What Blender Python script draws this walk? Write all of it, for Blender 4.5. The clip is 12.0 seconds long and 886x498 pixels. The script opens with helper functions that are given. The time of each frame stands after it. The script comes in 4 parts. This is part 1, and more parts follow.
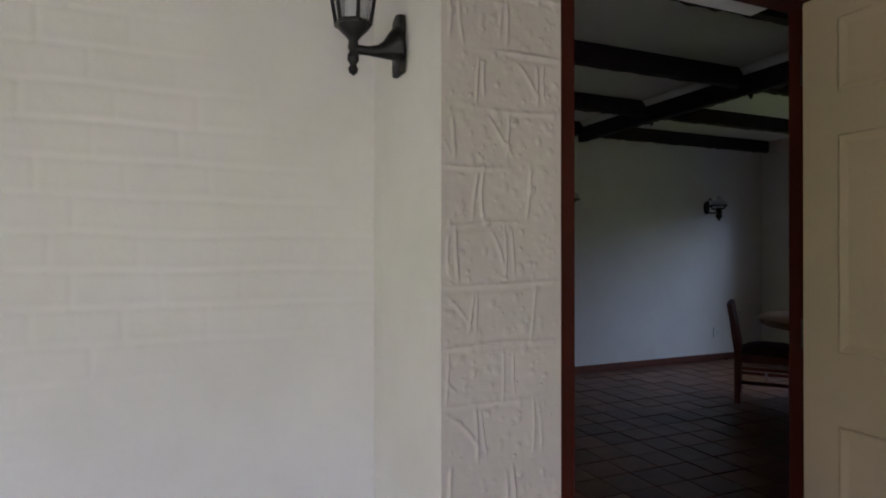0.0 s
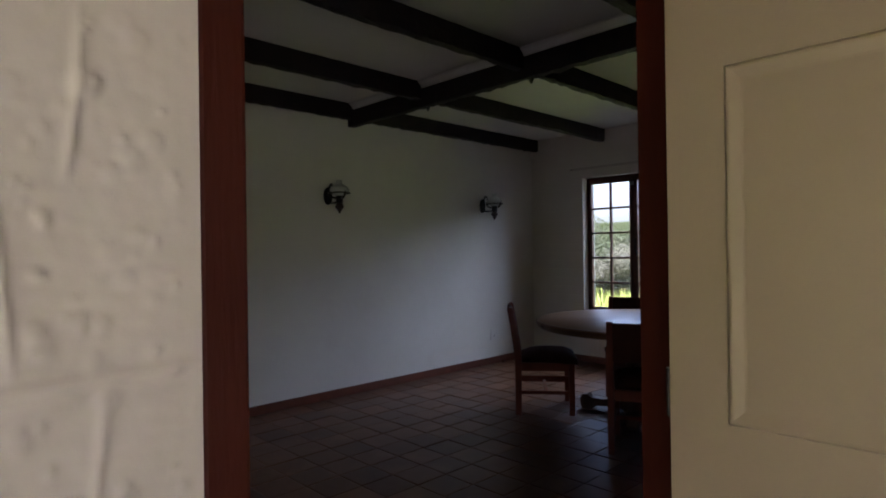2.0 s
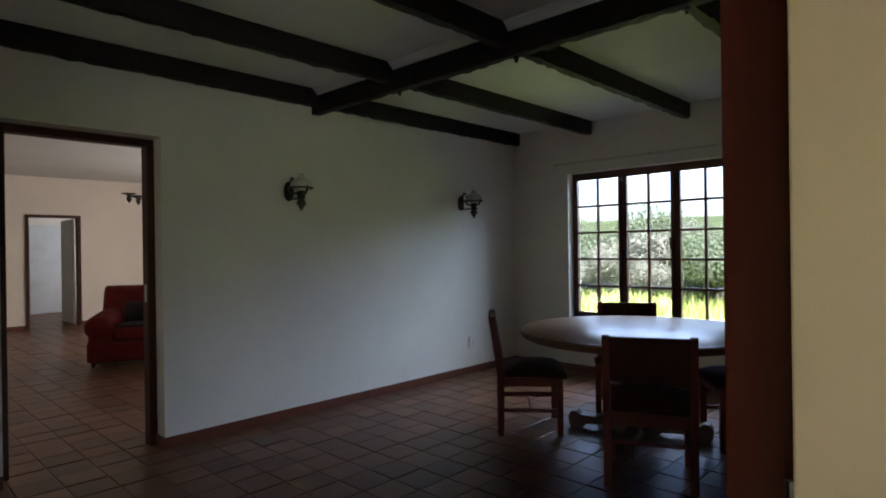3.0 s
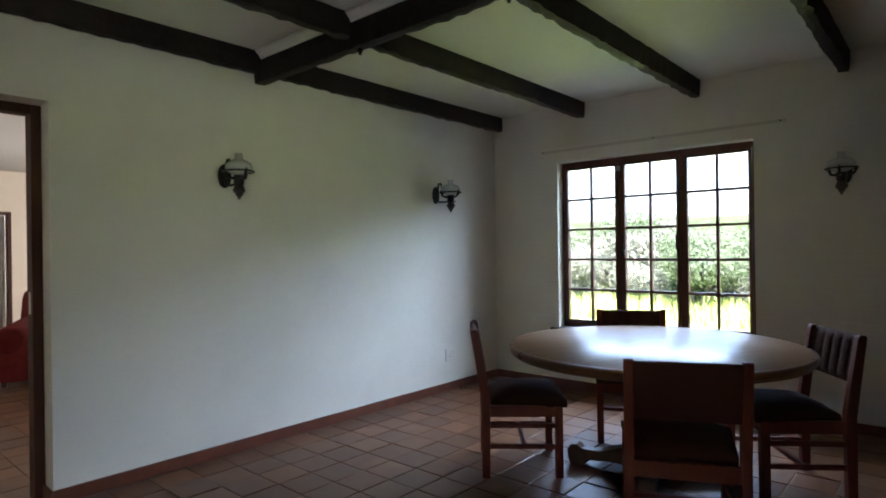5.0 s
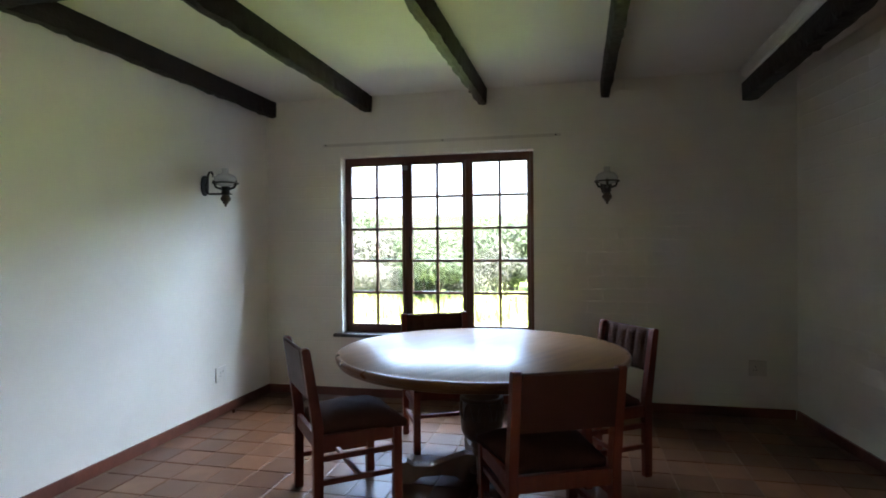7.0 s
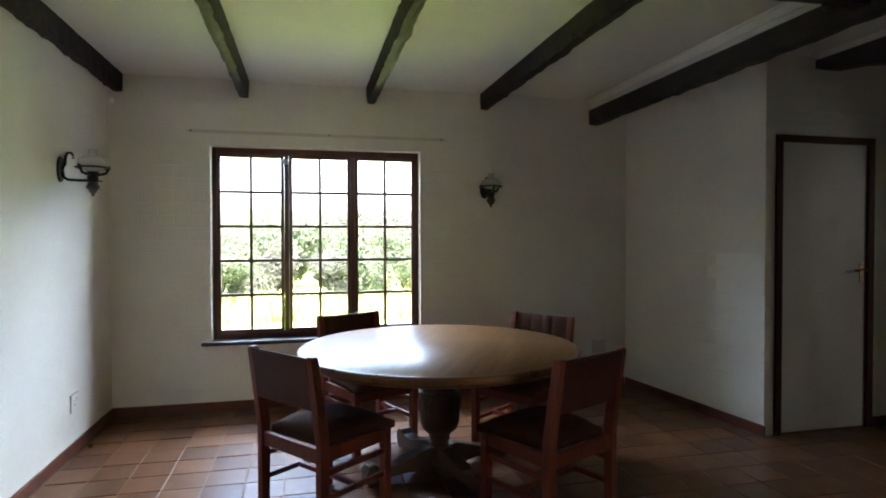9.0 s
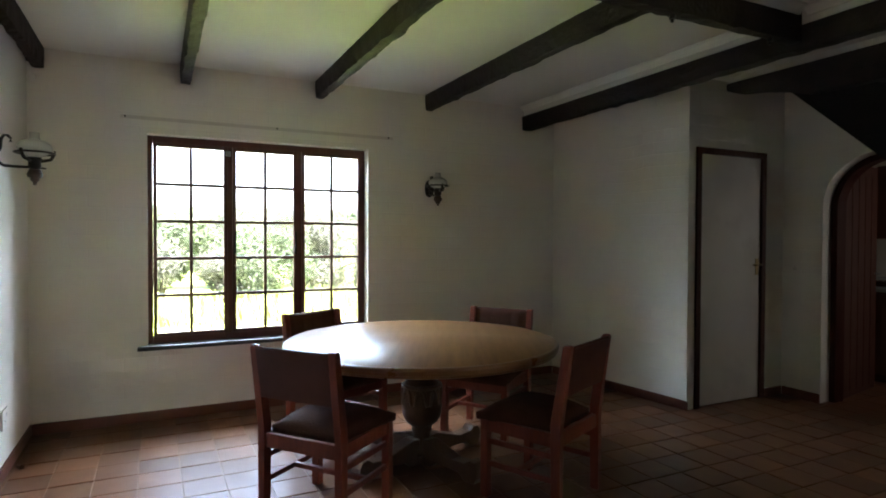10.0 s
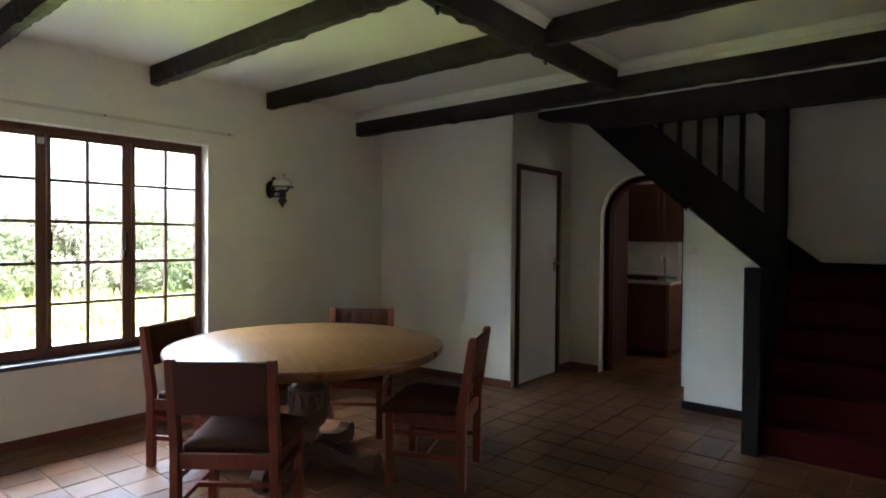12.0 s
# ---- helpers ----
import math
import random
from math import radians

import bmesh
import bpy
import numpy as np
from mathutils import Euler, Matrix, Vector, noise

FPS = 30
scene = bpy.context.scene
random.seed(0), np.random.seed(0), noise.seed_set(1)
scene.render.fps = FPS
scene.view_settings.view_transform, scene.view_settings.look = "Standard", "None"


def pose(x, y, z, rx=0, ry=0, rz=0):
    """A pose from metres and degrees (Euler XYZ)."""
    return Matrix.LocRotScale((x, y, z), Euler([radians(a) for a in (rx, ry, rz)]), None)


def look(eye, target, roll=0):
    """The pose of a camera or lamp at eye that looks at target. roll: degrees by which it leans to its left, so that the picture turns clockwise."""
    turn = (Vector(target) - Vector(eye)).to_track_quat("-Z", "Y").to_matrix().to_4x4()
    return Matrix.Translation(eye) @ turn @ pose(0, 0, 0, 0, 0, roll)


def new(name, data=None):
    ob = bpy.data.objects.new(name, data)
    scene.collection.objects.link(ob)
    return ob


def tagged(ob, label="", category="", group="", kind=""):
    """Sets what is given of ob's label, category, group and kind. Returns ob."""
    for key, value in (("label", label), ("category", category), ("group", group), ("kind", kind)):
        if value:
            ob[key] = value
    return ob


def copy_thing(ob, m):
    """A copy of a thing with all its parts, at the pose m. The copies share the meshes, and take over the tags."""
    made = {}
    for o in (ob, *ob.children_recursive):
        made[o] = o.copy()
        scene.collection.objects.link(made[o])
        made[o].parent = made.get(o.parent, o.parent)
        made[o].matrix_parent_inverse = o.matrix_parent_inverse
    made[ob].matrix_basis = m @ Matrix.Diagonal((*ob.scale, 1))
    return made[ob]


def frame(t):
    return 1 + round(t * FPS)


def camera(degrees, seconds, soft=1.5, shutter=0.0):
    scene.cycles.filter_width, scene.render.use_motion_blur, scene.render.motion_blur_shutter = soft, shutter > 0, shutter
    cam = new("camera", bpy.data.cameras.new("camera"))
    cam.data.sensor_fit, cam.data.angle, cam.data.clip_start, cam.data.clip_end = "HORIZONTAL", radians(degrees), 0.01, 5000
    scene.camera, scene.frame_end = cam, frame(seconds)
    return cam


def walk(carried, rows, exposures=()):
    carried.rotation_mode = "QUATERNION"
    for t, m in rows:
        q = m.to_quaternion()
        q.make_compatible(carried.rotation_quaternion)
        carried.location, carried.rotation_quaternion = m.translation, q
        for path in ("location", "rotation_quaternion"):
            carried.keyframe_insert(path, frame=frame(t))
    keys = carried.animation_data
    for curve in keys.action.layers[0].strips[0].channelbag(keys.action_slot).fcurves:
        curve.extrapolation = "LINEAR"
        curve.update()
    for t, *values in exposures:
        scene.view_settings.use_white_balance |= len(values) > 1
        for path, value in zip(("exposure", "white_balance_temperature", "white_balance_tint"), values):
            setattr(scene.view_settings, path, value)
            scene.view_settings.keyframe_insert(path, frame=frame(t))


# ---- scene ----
cam = camera(74.4, 12.0, soft=1.9)
PATH = [
    (0, (0.272, -0.069, 1.302), (1.052, 1.773, 1.310), -0.0),
    (0.5, (0.353, 0.148, 1.314), (1.41, 1.846, 1.324), -0.2),
    (1, (0.495, 0.311, 1.323), (1.729, 1.885, 1.332), -0.5),
    (1.5, (0.717, 0.496, 1.333), (2.057, 1.981, 1.337), -0.5),
    (2, (0.897, 0.638, 1.321), (2.29, 2.073, 1.325), -0.8),
    (2.5, (1.111, 0.842, 1.363), (2.54, 2.241, 1.357), -0.6),
    (3, (1.272, 0.969, 1.342), (2.716, 2.353, 1.341), -0.8),
    (5, (1.874, 1.528, 1.318), (3.379, 2.845, 1.321), -0.8),
    (5.5, (1.94, 1.631, 1.311), (3.541, 2.83, 1.309), -0.7),
    (6, (1.964, 1.82, 1.302), (3.698, 2.816, 1.303), -0.6),
    (6.5, (2.008, 1.991, 1.320), (3.858, 2.751, 1.316), -0.4),
    (7, (1.914, 2.315, 1.365), (3.862, 2.767, 1.344), -0.5),
    (9, (1.838, 3.642, 1.391), (3.785, 3.186, 1.354), -0.1),
    (9.5, (1.88, 4.014, 1.372), (3.757, 3.325, 1.335), 0.1),
    (10, (1.976, 4.334, 1.368), (3.77, 3.451, 1.332), 0.2),
    (10.5, (2.047, 4.665, 1.393), (3.713, 3.56, 1.349), 0.4),
    (11, (2.14, 4.883, 1.377), (3.666, 3.591, 1.343), 0.4),
    (11.5, (2.28, 5.041, 1.394), (3.681, 3.614, 1.357), 0.4),
    (12, (2.317, 5.123, 1.401), (3.59, 3.581, 1.364), 0.5),
]
walk(cam, [(t, look(eye, target, roll)) for t, eye, target, roll in PATH],
     [(0.0, 2.68, 5550, 24), (1.0, 2.85, 5550, 25), (2.0, 3.0, 6000, 27), (2.5, 3.3, 6000, 20), (3.2, 3.78, 5900, 17), (5.0, 4.65, 5900, 14), (5.6, 4.78, 5900, 14), (9.0, 5.28, 6250, 14), (10.5, 5.5, 6350, 12), (12.0, 5.7, 6400, 11)])

# ---- world, sun and large lights ----
SUN_EL, SUN_AZ = 56.0, 236.0
world = bpy.data.worlds.new("sky")
scene.world = world
world.use_nodes = True
wn = world.node_tree.nodes
sky = wn.new("ShaderNodeTexSky")
sky.sky_type, sky.sun_disc = "NISHITA", False
sky.sun_elevation, sky.sun_rotation = radians(SUN_EL), radians(SUN_AZ)
sky.air_density, sky.dust_density = 1.0, 4.0
world.node_tree.links.new(sky.outputs["Color"], wn["Background"].inputs["Color"])
wn["Background"].inputs["Strength"].default_value = 0.115
sun = new("sun", bpy.data.lights.new("sun", "SUN"))
sun.data.energy, sun.data.angle, sun.data.color = 5.0, radians(0.6), (1.0, 0.95, 0.87)
az = radians(SUN_AZ)
sun.matrix_world = look((math.sin(az) * 30, math.cos(az) * 30, 30 * math.tan(radians(SUN_EL))), (0, 0, 0))


def area_lamp(name, place, target, w, h, watts, colour=(0.93, 0.97, 1.0)):
    lamp = new(name, bpy.data.lights.new(name, "AREA"))
    lamp.data.shape, lamp.data.size, lamp.data.size_y = "RECTANGLE", w, h
    lamp.data.energy, lamp.data.color = watts, colour
    lamp.matrix_world = look(place, target)
    return lamp


# lamp added for the high sky above the eaves, which the window lets in
area_lamp("window_skylight", (9.6, 3.6, 3.5), (5.6, 3.5, 0.9), 9.0, 1.7, 104, (0.70, 0.85, 1.0))
# fill lamp added to lift the dark stairwell; no window is built there
area_lamp("stairwell_fill", (3.6, -0.2, 4.3), (3.3, -0.4, 1.5), 0.8, 0.5, 0.15)
# lamps added inside the rooms beyond, in place of windows not modelled
area_lamp("lounge_daylight", (7.35, 9.6, 1.5), (4.0, 9.6, 1.2), 2.0, 1.3, 10, (1.0, 0.93, 0.82))
area_lamp("passage_fill", (6.3, 15.1, 1.6), (4.2, 15.1, 1.4), 1.0, 1.1, 3)
area_lamp("kitchen_fill", (3.2, -2.0, 1.6), (5.0, -1.9, 1.2), 0.7, 0.9, 0.12, (1.0, 0.93, 0.85))


# ---- materials ----
def mat(name, a, b, scale=6.0, rough=0.6, bump=0.0, bump_scale=60.0, metal=0.0, spec=0.5, stretch=(1, 1, 1),
        per_piece=0.0, coat=0.0, detail=6.0, grime=None, rough_var=0.12):
    m = bpy.data.materials.new(name)
    m.use_nodes = True
    nt = m.node_tree
    n, l = nt.nodes, nt.links
    p = n["Principled BSDF"]
    tc = n.new("ShaderNodeTexCoord")
    mp = n.new("ShaderNodeMapping")
    mp.inputs["Scale"].default_value = stretch
    l.new(tc.outputs["Object"], mp.inputs["Vector"])
    vec = mp.outputs["Vector"]
    oi = n.new("ShaderNodeObjectInfo")
    if per_piece:
        add = n.new("ShaderNodeVectorMath")
        add.operation = "MULTIPLY_ADD"
        comb = n.new("ShaderNodeCombineXYZ")
        for s in ("X", "Y", "Z"):
            l.new(oi.outputs["Random"], comb.inputs[s])
        add.inputs[1].default_value = (37.0, 53.0, 71.0)
        l.new(comb.outputs[0], add.inputs[0])
        l.new(vec, add.inputs[2])
        vec = add.outputs[0]
    big = n.new("ShaderNodeTexNoise")
    big.inputs["Scale"].default_value, big.inputs["Detail"].default_value = scale, detail
    big.inputs["Roughness"].default_value = 0.62
    l.new(vec, big.inputs["Vector"])
    mix = n.new("ShaderNodeMix")
    mix.data_type = "RGBA"
    mix.inputs[6].default_value, mix.inputs[7].default_value = (*a, 1), (*b, 1)
    ramp = n.new("ShaderNodeMapRange")
    ramp.inputs["From Min"].default_value, ramp.inputs["From Max"].default_value = 0.3, 0.7
    l.new(big.outputs["Fac"], ramp.inputs["Value"])
    l.new(ramp.outputs["Result"], mix.inputs[0])
    colour = mix.outputs[2]
    if grime:
        gn = n.new("ShaderNodeTexNoise")
        gn.inputs["Scale"].default_value, gn.inputs["Detail"].default_value = grime[1], 8
        l.new(vec, gn.inputs["Vector"])
        gr = n.new("ShaderNodeMapRange")
        gr.inputs["From Min"].default_value, gr.inputs["From Max"].default_value = grime[2], grime[2] + 0.2
        gr.inputs["To Max"].default_value = grime[3]
        l.new(gn.outputs["Fac"], gr.inputs["Value"])
        gm = n.new("ShaderNodeMix")
        gm.data_type = "RGBA"
        gm.inputs[7].default_value = (*grime[0], 1)
        l.new(gr.outputs["Result"], gm.inputs[0])
        l.new(colour, gm.inputs[6])
        colour = gm.outputs[2]
    if per_piece:
        hs = n.new("ShaderNodeHueSaturation")
        mr = n.new("ShaderNodeMapRange")
        mr.inputs["To Min"].default_value, mr.inputs["To Max"].default_value = 1 - per_piece, 1 + per_piece
        l.new(oi.outputs["Random"], mr.inputs["Value"])
        l.new(mr.outputs["Result"], hs.inputs["Value"])
        l.new(colour, hs.inputs["Color"])
        colour = hs.outputs["Color"]
    l.new(colour, p.inputs["Base Color"])
    rr = n.new("ShaderNodeMapRange")
    rr.inputs["To Min"].default_value, rr.inputs["To Max"].default_value = max(rough - rough_var, 0.03), min(rough + rough_var, 1.0)
    l.new(big.outputs["Fac"], rr.inputs["Value"])
    l.new(rr.outputs["Result"], p.inputs["Roughness"])
    p.inputs["Metallic"].default_value = metal
    p.inputs["Specular IOR Level"].default_value = spec
    p.inputs["Coat Weight"].default_value = coat
    p.inputs["Coat Roughness"].default_value = 0.15
    if bump:
        fine = n.new("ShaderNodeTexNoise")
        fine.inputs["Scale"].default_value, fine.inputs["Detail"].default_value = bump_scale, 5
        l.new(vec, fine.inputs["Vector"])
        bp = n.new("ShaderNodeBump")
        bp.inputs["Strength"].default_value, bp.inputs["Distance"].default_value = min(bump, 1), 0.01
        l.new(fine.outputs["Fac"], bp.inputs["Height"])
        l.new(bp.outputs["Normal"], p.inputs["Normal"])
    return m


def glass_mat(name):
    m = bpy.data.materials.new(name)
    m.use_nodes = True
    n, l = m.node_tree.nodes, m.node_tree.links
    n.remove(n["Principled BSDF"])
    tr, gl, mx, fr = n.new("ShaderNodeBsdfTransparent"), n.new("ShaderNodeBsdfGlossy"), n.new("ShaderNodeMixShader"), n.new("ShaderNodeFresnel")
    tr.inputs["Color"].default_value = (0.78, 0.80, 0.83, 1)
    gl.inputs["Roughness"].default_value = 0.02
    fr.inputs["IOR"].default_value = 1.45
    l.new(fr.outputs[0], mx.inputs[0])
    l.new(tr.outputs[0], mx.inputs[1])
    l.new(gl.outputs[0], mx.inputs[2])
    l.new(mx.outputs[0], n["Material Output"].inputs["Surface"])
    return m


WALL = mat("painted_plaster", (0.73, 0.72, 0.66), (0.67, 0.66, 0.60), 1.6, 0.75, 0.10, 30, spec=0.3, grime=((0.55, 0.52, 0.46), 2.2, 0.62, 0.35))
WALL_FAR = mat("cream_painted_plaster", (0.74, 0.66, 0.55), (0.68, 0.60, 0.5), 1.2, 0.75, 0.15, 45, spec=0.3)
PORCH = mat("porch_masonry_paint", (0.66, 0.635, 0.60), (0.60, 0.575, 0.54), 2.5, 0.62, 0.08, 45, spec=0.4, grime=((0.6, 0.54, 0.46), 3.0, 0.6, 0.3))
# pier tone, about a third darker than PORCH
PIER = mat("porch_pier_masonry", (0.465, 0.425, 0.385), (0.42, 0.38, 0.34), 2.5, 0.5, 0.06, 40, spec=0.45, grime=((0.42, 0.35, 0.26), 3.0, 0.58, 0.35))
CEIL = mat("ceiling_paint", (0.66, 0.66, 0.61), (0.61, 0.61, 0.56), 1.0, 0.8, 0.05, 30, spec=0.2)
BEAM = mat("dark_stained_timber", (0.012, 0.010, 0.009), (0.028, 0.021, 0.017), 9, 0.68, 0.7, 40, spec=0.25)
STAIR_BLACK = mat("black_stained_timber", (0.008, 0.007, 0.006), (0.016, 0.013, 0.011), 8, 0.75, 0.4, 50, spec=0.15)
FRAME = mat("red_brown_varnished_frame", (0.046, 0.0082, 0.0042), (0.031, 0.0058, 0.0033), 5, 0.5, 0.1, 40, stretch=(4, 4, 0.5), spec=0.1)
DARKFRAME = mat("dark_brown_varnished_frame", (0.068, 0.021, 0.012), (0.045, 0.015, 0.009), 5, 0.62, 0.08, 40, spec=0.3, stretch=(6, 6, 0.7))
WINFRAME = mat("brown_varnished_window_timber", (0.115, 0.042, 0.028), (0.08, 0.03, 0.02), 5, 0.5, 0.08, 40, spec=0.35, stretch=(6, 6, 0.7))
SKIRT = mat("red_brown_skirting", (0.15, 0.045, 0.022), (0.09, 0.028, 0.015), 7, 0.45, 0.2, 40)
DOORPAINT = mat("cream_door_paint", (0.315, 0.243, 0.158), (0.28, 0.217, 0.14), 2.0, 0.42, 0.08, 30)
DOORWHITE = mat("white_door_paint", (0.62, 0.62, 0.58), (0.55, 0.55, 0.51), 1.5, 0.5, 0.1, 30, grime=((0.42, 0.40, 0.36), 2.5, 0.55, 0.5))
TILE = mat("terracotta_tile", (0.142, 0.062, 0.029), (0.108, 0.046, 0.022), 5, 0.36, 0.05, 14, per_piece=0.27, spec=0.24, coat=0.03, grime=((0.34, 0.21, 0.12), 3.0, 0.55, 0.22), rough_var=0.03)
GROUT = mat("dark_grout", (0.21, 0.135, 0.092), (0.16, 0.10, 0.07), 20, 0.8, 0.2, 90)
OAK = mat("oak_table_veneer", (0.19, 0.093, 0.028), (0.125, 0.058, 0.018), 3, 0.33, 0.0, 60, stretch=(0.8, 9, 1), spec=0.27, coat=0.0, rough_var=0.012)
OAKEDGE = mat("brown_oak_edge", (0.15, 0.064, 0.024), (0.105, 0.045, 0.017), 6, 0.3, 0.1, 50)
MARK = mat("old_paint_mark", (0.50, 0.48, 0.43), (0.58, 0.56, 0.51), 6, 0.8)
OAKDARK = mat("dark_oak", (0.098, 0.052, 0.028), (0.06, 0.032, 0.018), 6, 0.4, 0.25, 50, stretch=(2, 2, 1))
CHAIRWOOD = mat("red_brown_chair_wood", (0.150, 0.027, 0.011), (0.10, 0.018, 0.008), 6, 0.48, 0.15, 60, stretch=(6, 6, 0.8), spec=0.32)
LEATHER = mat("dark_brown_upholstery", (0.062, 0.026, 0.017), (0.044, 0.019, 0.012), 8, 0.8, 0.35, 90, spec=0.06)
BACKPANEL = mat("maroon_brown_back_panel", (0.06, 0.017, 0.011), (0.045, 0.013, 0.009), 6, 0.55, 0.1, 80, spec=0.18)
IRON = mat("black_iron", (0.010, 0.010, 0.010), (0.022, 0.019, 0.017), 20, 0.4, 0.3, 60, metal=0.6)
BRONZE = mat("dark_turned_wood", (0.045, 0.024, 0.014), (0.03, 0.016, 0.01), 20, 0.4, 0.1, 60)
BRASS = mat("tarnished_brass", (0.35, 0.27, 0.14), (0.22, 0.17, 0.1), 25, 0.35, 0.1, 60, metal=1.0)
STEEL = mat("brushed_steel", (0.5, 0.5, 0.5), (0.38, 0.38, 0.38), 30, 0.3, 0.05, 60, metal=1.0)
SLATE = mat("dark_slate", (0.025, 0.027, 0.032), (0.045, 0.046, 0.05), 12, 0.45, 0.3, 50)
SHADEDPLASTIC = mat("shade_toned_grey_brown_plastic", (0.60, 0.58, 0.52), (0.55, 0.53, 0.47), 8, 0.6)
PLASTIC = mat("white_plastic", (0.72, 0.71, 0.67), (0.66, 0.65, 0.6), 8, 0.4)
SHADE = mat("opal_glass_shade", (0.86, 0.87, 0.84), (0.80, 0.82, 0.78), 4, 0.2, spec=0.6)
CARPET = mat("red_stair_carpet", (0.06, 0.005, 0.0045), (0.034, 0.003, 0.0028), 40, 0.95, 0.8, 220, spec=0.1)
SOFA = mat("red_sofa_fabric", (0.15, 0.017, 0.018), (0.10, 0.011, 0.012), 12, 0.85, 0.5, 160, spec=0.2)
SOFADARK = mat("black_seat_surface", (0.02, 0.017, 0.017), (0.012, 0.011, 0.011), 12, 0.85, 0.5, 160)
KITWOOD = mat("red_brown_kitchen_wood", (0.11, 0.028, 0.013), (0.07, 0.018, 0.009), 5, 0.4, 0.1, 50, stretch=(6, 6, 1))
WORKTOP = mat("pale_worktop", (0.45, 0.43, 0.40), (0.36, 0.34, 0.31), 30, 0.35)
WHITETILE = mat("white_glazed_tile", (0.72, 0.69, 0.62), (0.66, 0.63, 0.57), 8, 0.2, per_piece=0.05)
GRASS = mat("sunlit_grass", (0.295, 0.350, 0.096), (0.245, 0.295, 0.08), 1.2, 0.9, 0.8, 40, spec=0.1)
LEAF = mat("bush_foliage", (0.062, 0.080, 0.042), (0.085, 0.102, 0.060), 3, 0.7, per_piece=0.25, spec=0.3)
LEAFDRY = mat("pale_bush_foliage", (0.105, 0.112, 0.078), (0.125, 0.122, 0.095), 3, 0.75, per_piece=0.25, spec=0.3)
BARK = mat("grey_bark", (0.12, 0.10, 0.075), (0.07, 0.055, 0.045), 12, 0.85, 0.6, 50)
PAVER = mat("porch_screed", (0.40, 0.37, 0.34), (0.33, 0.31, 0.28), 4, 0.7, 0.3, 60)
# dark tone picked to lessen bounced light under the porch
PORCHCEIL = mat("light_cutting_brown_ceiling", (0.085, 0.05, 0.022), (0.06, 0.035, 0.016), 5, 0.5, 0.2, 40, stretch=(1, 8, 1))
BOUNCE_GROUND = mat("brown_bounce_ground", (0.15, 0.13, 0.11), (0.11, 0.10, 0.085), 14, 0.9, 0.7, 120)


def translucent(m, tint, share):
    """Lets sunlight glow through leaves."""
    n, l = m.node_tree.nodes, m.node_tree.links
    tr, mx = n.new("ShaderNodeBsdfTranslucent"), n.new("ShaderNodeMixShader")
    tr.inputs["Color"].default_value = (*tint, 1)
    mx.inputs[0].default_value = share
    l.new(n["Principled BSDF"].outputs[0], mx.inputs[1])
    l.new(tr.outputs[0], mx.inputs[2])
    l.new(mx.outputs[0], n["Material Output"].inputs["Surface"])



def half_clear(m, share):
    """Thin smoky glass that lets part of the view through."""
    n, l = m.node_tree.nodes, m.node_tree.links
    tr, mx = n.new("ShaderNodeBsdfTransparent"), n.new("ShaderNodeMixShader")
    mx.inputs[0].default_value = share
    l.new(n["Principled BSDF"].outputs[0], mx.inputs[1])
    l.new(tr.outputs[0], mx.inputs[2])
    l.new(mx.outputs[0], n["Material Output"].inputs["Surface"])


half_clear(SHADE, 0.42)
translucent(LEAF, (0.13, 0.165, 0.065), 0.45)
translucent(LEAFDRY, (0.155, 0.165, 0.10), 0.45)
GLASS = glass_mat("window_glass")


def bagged(base, name):
    """The wall paint with faint brick courses showing through."""
    m = base.copy()
    m.name = name
    n, l = m.node_tree.nodes, m.node_tree.links
    geo, sep, add, comb = n.new("ShaderNodeNewGeometry"), n.new("ShaderNodeSeparateXYZ"), n.new("ShaderNodeMath"), n.new("ShaderNodeCombineXYZ")
    l.new(geo.outputs["Position"], sep.inputs[0])
    l.new(sep.outputs["X"], add.inputs[0])
    l.new(sep.outputs["Y"], add.inputs[1])
    l.new(add.outputs[0], comb.inputs["X"])
    l.new(sep.outputs["Z"], comb.inputs["Y"])
    br = n.new("ShaderNodeTexBrick")
    for key, v in (("Scale", 1.0), ("Brick Width", 0.23), ("Row Height", 0.1), ("Mortar Size", 0.007), ("Mortar Smooth", 1.0)):
        br.inputs[key].default_value = v
    br.inputs["Color1"].default_value = br.inputs["Color2"].default_value = (1, 1, 1, 1)
    br.inputs["Mortar"].default_value = (0, 0, 0, 1)
    wob = n.new("ShaderNodeTexNoise")
    wob.inputs["Scale"].default_value = 5
    vm = n.new("ShaderNodeVectorMath")
    vm.operation = "MULTIPLY_ADD"
    vm.inputs[1].default_value = (0.04, 0.04, 0)
    l.new(wob.outputs["Color"], vm.inputs[0])
    l.new(comb.outputs[0], vm.inputs[2])
    l.new(vm.outputs[0], br.inputs["Vector"])
    bp = n.new("ShaderNodeBump")
    bp.inputs["Strength"].default_value, bp.inputs["Distance"].default_value = 0.3, 0.005
    l.new(br.outputs["Color"], bp.inputs["Height"])
    p = n["Principled BSDF"]
    if p.inputs["Normal"].links:
        l.new(p.inputs["Normal"].links[0].from_socket, bp.inputs["Normal"])
    l.new(bp.outputs["Normal"], p.inputs["Normal"])
    return m


WALL_BRICK = bagged(WALL, "painted_bagged_brick")


